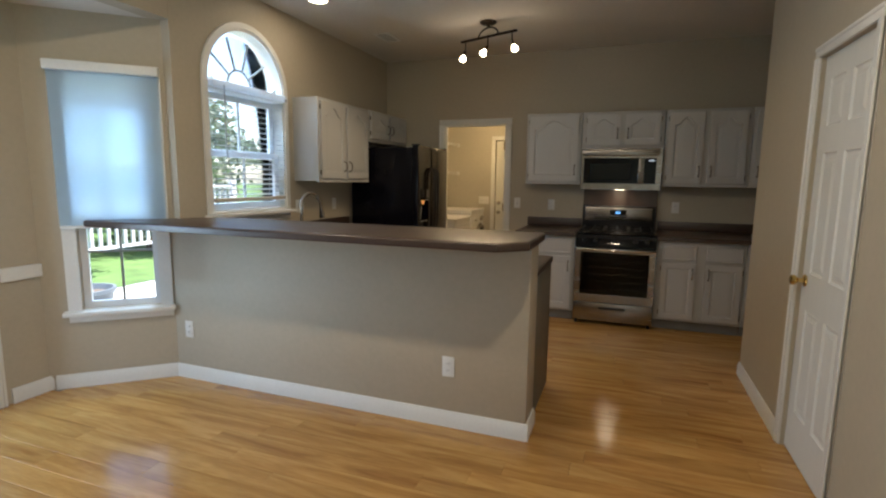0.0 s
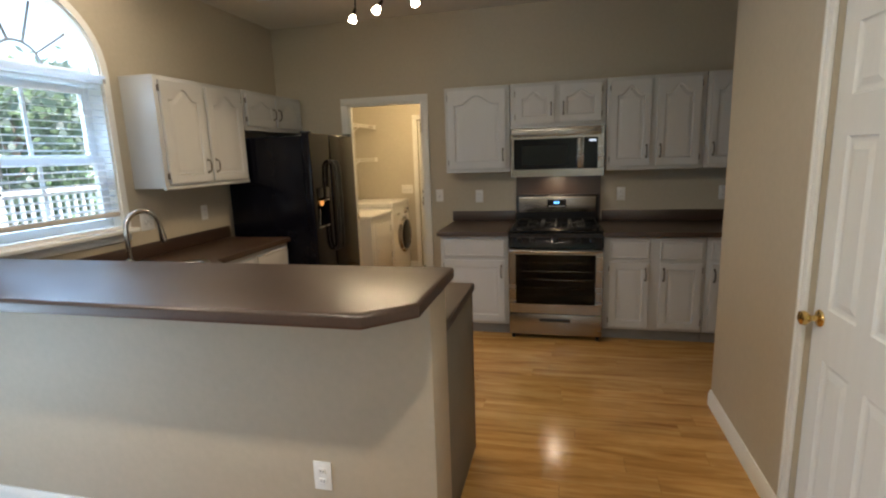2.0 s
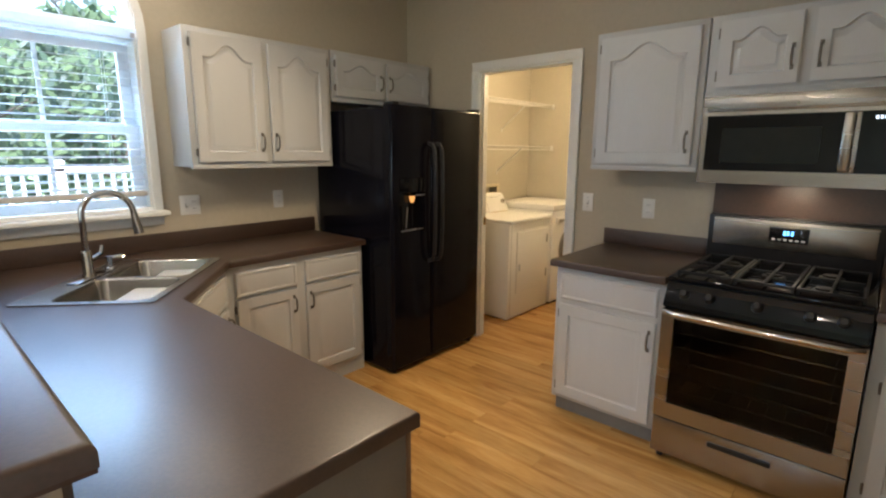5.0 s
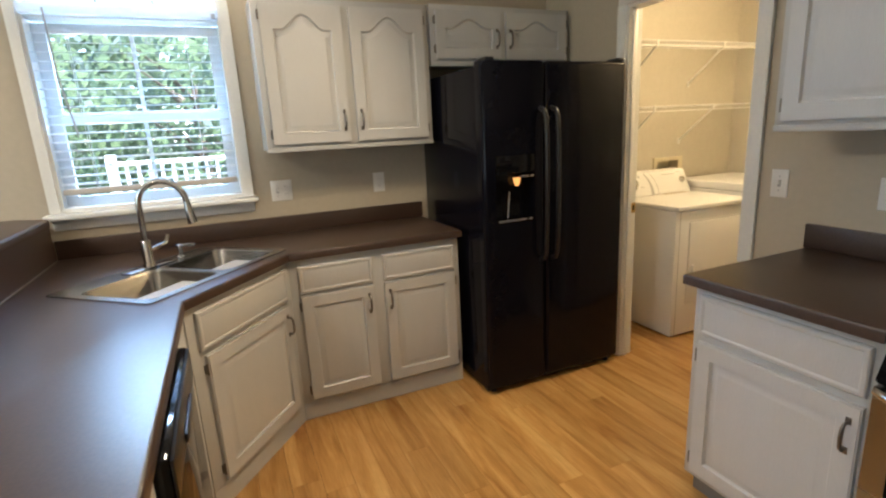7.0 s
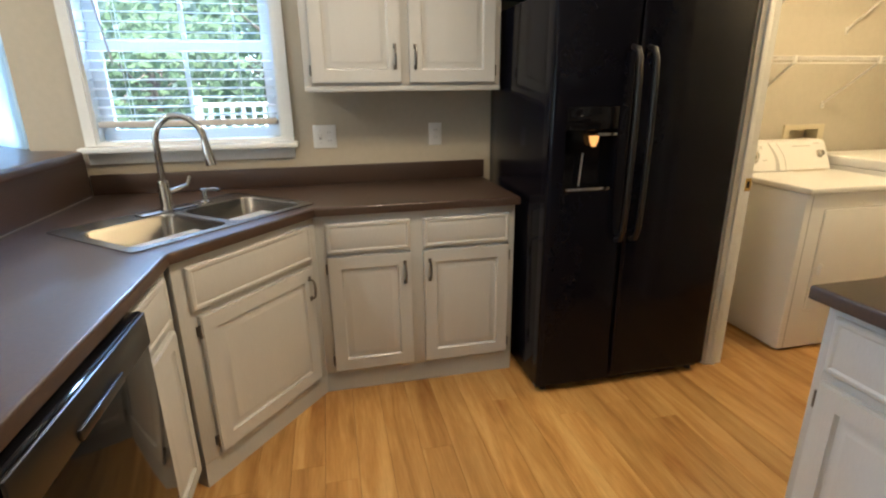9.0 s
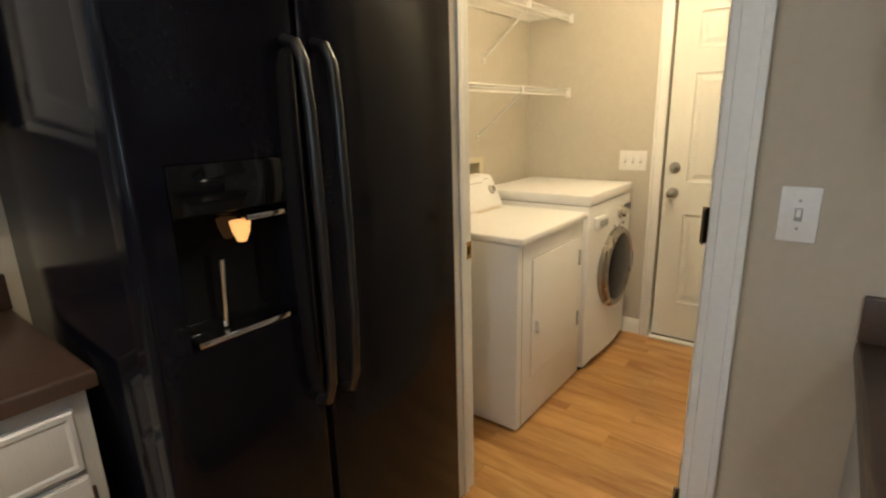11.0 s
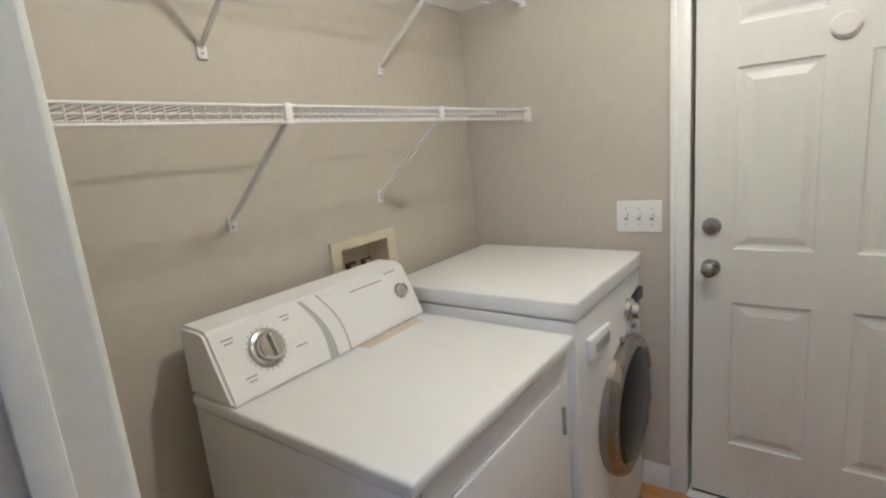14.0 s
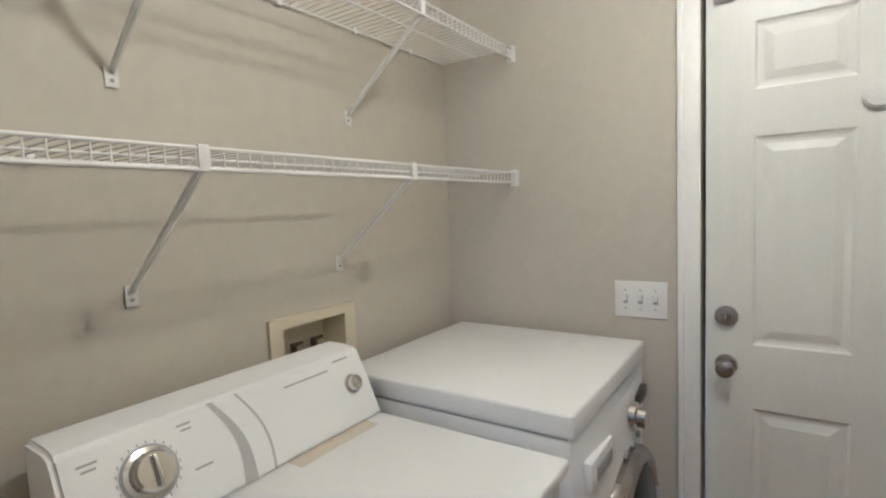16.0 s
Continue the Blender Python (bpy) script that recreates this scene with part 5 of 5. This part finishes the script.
# a coat rail with hooks on the wall behind the open door
hk = thing("hook_rail", pose(-0.381, 6.75, 1.55, 0, 0, -90), "white rail with small hooks behind the door", "hook rail")
part("board", cube(-0.30, 0.30, -0.016, -0.001, -0.03, 0.03, bevel=0.003), TRIM, hk)
for u in (-0.22, -0.07, 0.08, 0.23):
    part("hook", tube(bmesh.new(), [(u, -0.014, 0.01), (u, -0.045, 0.005), (u, -0.055, 0.025)], 0.004, 8), PEWTER, hk)
ds = thing("door_stop_bumper", pose(-0.397, 6.62, 0.06), "small metal spring door stop on the baseboard", "door stop")
part("spring", rod(bmesh.new(), (0, 0, 0), (-0.065, 0, 0), 0.006), BRONZE, ds)
part("tip", rod(bmesh.new(), (-0.063, 0, 0), (-0.078, 0, 0), 0.009), PLATE, ds)
cl = thing("ceiling_light", pose(-1.08, 6.82, 2.449), "white ceiling light with a round pan, lit", "ceiling light")
part("pan", turned(bmesh.new(), [(0.14, 0), (0.14, -0.02), (0.12, -0.03)], n=28), PLATE, cl)

# ---- wall plates ----
def wall_plate(name, m, w, h, label, toggles=0, sockets=0, cat="outlet"):
    """A plate in the local x-z plane that looks towards -y, its middle at the origin."""
    e = thing(name, m, label, cat, "wall plates")
    part("cover", cube(-w / 2, w / 2, -0.006, 0.0005, -h / 2, h / 2, bevel=0.003), PLATE, e)
    n = toggles + sockets
    for k in range(n):
        u = (k - (n - 1) / 2) * 0.046
        if k < toggles:
            part("toggle", cube(u - 0.005, u + 0.005, -0.017, -0.005, -0.004, 0.014, bevel=0.002), PLATE, e)
            part("slot", cube(u - 0.007, u + 0.007, -0.0068, -0.005, -0.014, 0.014), GREYPL, e)
            for v in (-0.03, 0.03):
                part("screw", rod(bmesh.new(), (u, -0.0075, v), (u, -0.005, v), 0.003, n=8), GREYPL, e)
        else:
            for v in (-0.021, 0.021):
                s = part("receptacle", cube(u - 0.015, u + 0.015, -0.0085, -0.005, v - 0.013, v + 0.013, bevel=0.003), PLATE, e)
                for du in (-0.006, 0.006):
                    part("slot", cube(u + du - 0.001, u + du + 0.001, -0.0092, -0.008, v - 0.003, v + 0.006), DARK, s)
    return e


wall_plate("light_switch", pose(-0.552, BY, 1.168), 0.072, 0.118, "white single toggle switch on the range wall", 1, cat="switch")
wall_plate("outlet", pose(-0.157, BY, 1.156), 0.072, 0.118, "white outlet above the worktop", 0, 1)
wall_plate("outlet", pose(1.14, BY, 1.16), 0.072, 0.118, "white outlet above the worktop", 0, 1)
wall_plate("outlet", pose(1.98, BY, 1.16), 0.072, 0.118, "white outlet above the worktop", 0, 1)
wall_plate("switch_and_outlet", pose(WX, 4.055, 1.165, 0, 0, 90), 0.118, 0.118, "white double plate with outlet and switch", 1, 1, cat="outlet")
wall_plate("outlet", pose(WX, 4.645, 1.163, 0, 0, 90), 0.072, 0.118, "white outlet beside the refrigerator", 0, 1)
wall_plate("outlet", pose(-0.255, 2.685, 0.362), 0.074, 0.12, "white outlet on the half wall", 0, 1)
wall_plate("outlet", pose(-2.195, 2.685, 0.36), 0.074, 0.12, "white outlet low on the half wall", 0, 1)
wall_plate("outlet", pose(-1.105, 2.926, 0.990, 0, 90, 180), 0.078, 0.12, "white outlet lying sideways on the riser", 0, 1)
wall_plate("light_switch", pose(-1.473, LY, 1.109), 0.162, 0.118, "white triple toggle switch beside the exterior door", 3, cat="switch")

# ---- lamps ----
def recessed(x, y):
    e = thing("recessed_light", pose(x, y, CZ), "white recessed ceiling light, lit", "ceiling light", "recessed lights")
    b = bmesh.new()
    loops = []
    for r, z in ((0.095, -0.001), (0.093, -0.006), (0.075, -0.007), (0.070, -0.002)):
        loops.append([b.verts.new((r * math.cos(2 * math.pi * k / 28), r * math.sin(2 * math.pi * k / 28), z)) for k in range(28)])
    for p, q in zip(loops, loops[1:]):
        for k in range(28):
            b.faces.new((p[k], p[(k + 1) % 28], q[(k + 1) % 28], q[k]))
    part("trim_ring", b, TRIM, e)
    part("lens", turned(bmesh.new(), [(0.070, -0.001), (0.069, -0.003)], n=28), BULB, e, "glowing lens")


for rx, ry in ((-1.78, 3.74), (-1.2, 1.35), (0.5, 1.35)):
    recessed(rx, ry)

TX, TY = -0.62, 4.70


def track_light():
    e = thing("track_light", pose(TX, TY, CZ, 0, 0, -22), "dark bronze three-spot track light on the ceiling", "track light")
    part("canopy", turned(bmesh.new(), [(0.075, 0), (0.075, -0.012), (0.055, -0.026), (0.012, -0.030)], n=28), DARKMETAL, e)
    part("stem", rod(bmesh.new(), (0, 0, -0.028), (0, 0, -0.055), 0.012), DARKMETAL, e)
    part("bow", tube(bmesh.new(), [(0.11 * math.cos(a), 0.008 * math.sin(a), -0.125 + 0.075 * math.sin(a)) for a in [math.pi * k / 12 for k in range(13)]], 0.007, 8), DARKMETAL, e)
    part("bar", cube(-0.315, 0.315, -0.012, 0.012, -0.140, -0.120, bevel=0.005), DARKMETAL, e)
    for u, dx, dy in ((-0.262, -0.005, -0.045), (0.0, -0.012, -0.09), (0.265, 0.075, -0.04)):
        tip = Vector((u + dx, dy, -0.245))
        axis = Vector((dx, dy, -0.115)).normalized()
        h = part("head", rod(bmesh.new(), (u, 0, -0.14), (u, 0, -0.215), 0.006), DARKMETAL, e)
        q = axis.to_track_quat("Z", "Y").to_matrix().to_4x4()
        s = Vector((u, 0, -0.210))
        b = turned(bmesh.new(), [(0.010, 0), (0.014, 0.02), (0.016, 0.05), (0.020, 0.062)], Matrix.Translation(s) @ q, 16)
        part("socket", b, DARKMETAL, h)
        b = turned(bmesh.new(), [(0.016, 0.060), (0.027, 0.092), (0.029, 0.104), (0.010, 0.106)], Matrix.Translation(s) @ q, 20)
        part("bulb", b, BULB, h, "lit reflector bulb")
        tw = pose(TX, TY, CZ, 0, 0, -22)
        at, ahead = tw @ (s + axis * 0.13), tw @ (s + axis * 1.13)
        lamp("track_lamp", "SPOT", look(at, ahead), 5.8, WARM, 0.03, spot=120, blend=0.9)


track_light()
vt = thing("ceiling_vent", pose(-1.72, 4.88, CZ, 0, 0, 90), "white ceiling vent with thin slats", "vent")
part("frame", plate(bmesh.new(), [rect(-0.16, 0.16, -0.085, 0.085), rect(-0.135, 0.135, -0.06, 0.06)], pose(0, 0, -0.008), -0.0075), TRIM, vt)
for k in range(7):
    part("slat", cube(-0.133, 0.133, -0.055 + 0.0165 * k, -0.0505 + 0.0165 * k, -0.007, -0.002), TRIM, vt)
part("backing", cube(-0.134, 0.134, -0.059, 0.059, -0.0018, -0.0006), DARK, vt)

# ---- outside ----
solid("ground", cube(-140, 120, -120, 120, -0.62, -0.50), GRASS, "sunlit green lawn reaching to the horizon", "lawn", "", "structure")
solid("patio", cube(-6.2, -3.08, -1.0, 7.5, -0.50, -0.18), CONC, "pale sunlit concrete patio", "patio", "", "structure")


def rail_fence():
    e = thing("deck_railing", pose(-6.0, 0, -0.18), "pale grey painted deck railing with square balusters", "railing")
    part("top_rail", cube(-0.05, 0.05, 2.6, 7.3, 1.42, 1.47, bevel=0.006), SIDING, e)
    part("bottom_rail", cube(-0.03, 0.03, 2.6, 7.3, 0.60, 0.64), SIDING, e)
    for k in range(4):
        y = 2.62 + 1.55 * k
        part("post", cube(-0.05, 0.05, y - 0.05, y + 0.05, 0.0, 1.55, bevel=0.008), SIDING, e)
    first = None
    for k in range(38):
        y = 2.76 + 0.12 * k
        if first is None:
            first = part("baluster", cube(-0.018, 0.018, -0.018, 0.018, 0.63, 1.43), SIDING, e)
            first.matrix_local = Matrix.Translation((0, y, 0))
        else:
            again("baluster", first, e, Matrix.Translation((0, y, 0)))


rail_fence()
pl = thing("planter_tub", pose(-4.55, 3.55, -0.18), "dark grey plastic tub on the patio", "planter")
part("tub", turned(bmesh.new(), [(0.20, 0), (0.27, 0.40), (0.29, 0.41), (0.29, 0.45), (0.26, 0.45), (0.24, 0.38)], n=24), BIN, pl)
part("soil", turned(bmesh.new(), [(0.245, 0.36), (0.24, 0.39)], n=20), BARK, pl)


def tree(x, y, h, r, seed, leaf=1.35):
    rg = random.Random(seed)
    e = thing("tree", pose(x, y, -0.5), "leafy green deciduous tree beyond the patio", "tree", "garden trees")
    b = tube(bmesh.new(), [(0, 0, 0), (0.05, 0.02, h * 0.3), (0.1, -0.05, h * 0.6), (0.05, 0, h * 0.9)], [0.18, 0.14, 0.09, 0.03], 8)
    for k in range(9):
        a, z = rg.uniform(0, 6.28), h * rg.uniform(0.25, 0.75)
        l = r * rg.uniform(0.5, 0.9)
        tube(b, [(0.06, 0, z), (0.06 + l * 0.5 * math.cos(a), l * 0.5 * math.sin(a), z + l * 0.35), (l * math.cos(a), l * math.sin(a), z + l * 0.6)], [0.05, 0.035, 0.012], 6)
    part("trunk", b, BARK, e)
    vs, fs = [], []
    for c in range(55):
        a, u = rg.uniform(0, 6.28), rg.uniform(-1, 1)
        q = rg.uniform(0.45, 1.0) * r
        cx, cy, cz = q * math.cos(a) * math.sqrt(1 - u * u), q * math.sin(a) * math.sqrt(1 - u * u), h * 0.60 + u * h * 0.46
        for k in range(45):
            p = Vector((cx + rg.gauss(0, 0.30), cy + rg.gauss(0, 0.30), cz + rg.gauss(0, 0.24)))
            d1 = Vector((rg.gauss(0, 1), rg.gauss(0, 1), rg.gauss(0, 1))).normalized() * rg.uniform(0.07, 0.13) * leaf
            d2 = d1.orthogonal().normalized() * rg.uniform(0.035, 0.06) * leaf
            i = len(vs)
            vs += [p - d1, p + d2, p + d1, p - d2]
            fs.append((i, i + 1, i + 2, i + 3))
    me = bpy.data.meshes.new("crown")
    me.from_pydata([tuple(v) for v in vs], [], fs)
    me.materials.append(LEAF)
    ob = new("crown", me)
    ob.parent = e


for k, (x, y, h, r) in enumerate(((-11.5, 3.5, 4.0, 2.2), (-13, 8.0, 4.4, 2.5), (-12, 12.0, 4.2, 2.4), (-14, -1.0, 4.5, 2.6), (-10.5, 6.2, 3.4, 1.7), (-10.8, 9.6, 3.6, 1.8), (-11.0, 0.8, 3.4, 1.7))):
    tree(x, y, h, r, 20 + k)
for k, (x, y, h, r) in enumerate(((-19, 2.0, 5.4, 3.4), (-18.5, 8.5, 5.8, 3.6), (-20, 14.0, 5.8, 3.6), (-19.5, -4.5, 5.4, 3.4), (-17, 5.2, 4.6, 3.0), (-17.5, 11.5, 4.8, 3.0), (-18, -1.2, 4.6, 3.0))):
    tree(x, y, h, r, 40 + k, 2.4)

# ---- floor planks ----
def planks():
    fl = thing("floor", pose(0, 0, 0), "honey oak laminate plank floor with a soft sheen", "floor", "", "structure")
    W, L = 0.127, 1.22
    rng = random.Random(5)

    def piece(w, l):
        b = bmesh.new()
        g = 0.0006
        o = 0.0013
        lo = [b.verts.new(c) for c in ((g, g, -0.010), (l - g, g, -0.010), (l - g, w - g, -0.010), (g, w - g, -0.010))]
        hi = [b.verts.new(c) for c in ((g, g, -0.0003), (l - g, g, -0.0003), (l - g, w - g, -0.0003), (g, w - g, -0.0003))]
        tp = [b.verts.new(c) for c in ((o, o, 0), (l - o, o, 0), (l - o, w - o, 0), (o, w - o, 0))]
        for p, q in ((lo, hi), (hi, tp)):
            for k in range(4):
                b.faces.new((p[k], p[(k + 1) % 4], q[(k + 1) % 4], q[k]))
        b.faces.new(tp)
        return b

    made = {}

    def shared(l):
        if l not in made:
            made[l] = finish("plank", piece(W, l), FLOOR, False)
        return made[l]

    def span(y):
        """Where the floor begins and ends on the row at y."""
        lo = -2.95 if y < 2.1 else -2.90 + (y - 2.1) * 0.95 if y < 2.66 else -2.26
        if y > 5.92:
            lo = -2.26
        return lo, (1.56 if y < 4.10 else 2.47 if y < 5.92 else -0.36)

    rest, count = bmesh.new(), 0
    rows = int((7.90 + 2.6) / W)
    for r in range(rows):
        y = 7.90 - (r + 1) * W
        x, end = span(y)
        first = round(rng.uniform(0.25, L), 2)
        while x < end - 0.02:
            l = round(min(first or L, end - x), 2)
            first = 0
            near = y > 2.0 and x < 1.5
            if near and count < 300:
                ob = new("plank", shared(l))
                ob.parent = fl
                ob.location = (x, y, 0)
                count += 1
            else:
                b = piece(W, l)
                bmesh.ops.translate(b, verts=b.verts[:], vec=(x, y, 0))
                me = bpy.data.meshes.new("tmp")
                b.to_mesh(me)
                b.free()
                rest.from_mesh(me)
                bpy.data.meshes.remove(me)
            x += l
    ob = part("more_planks", rest, FLOOR, fl, "", False)
    tagged(ob, kind="stuff")


planks()
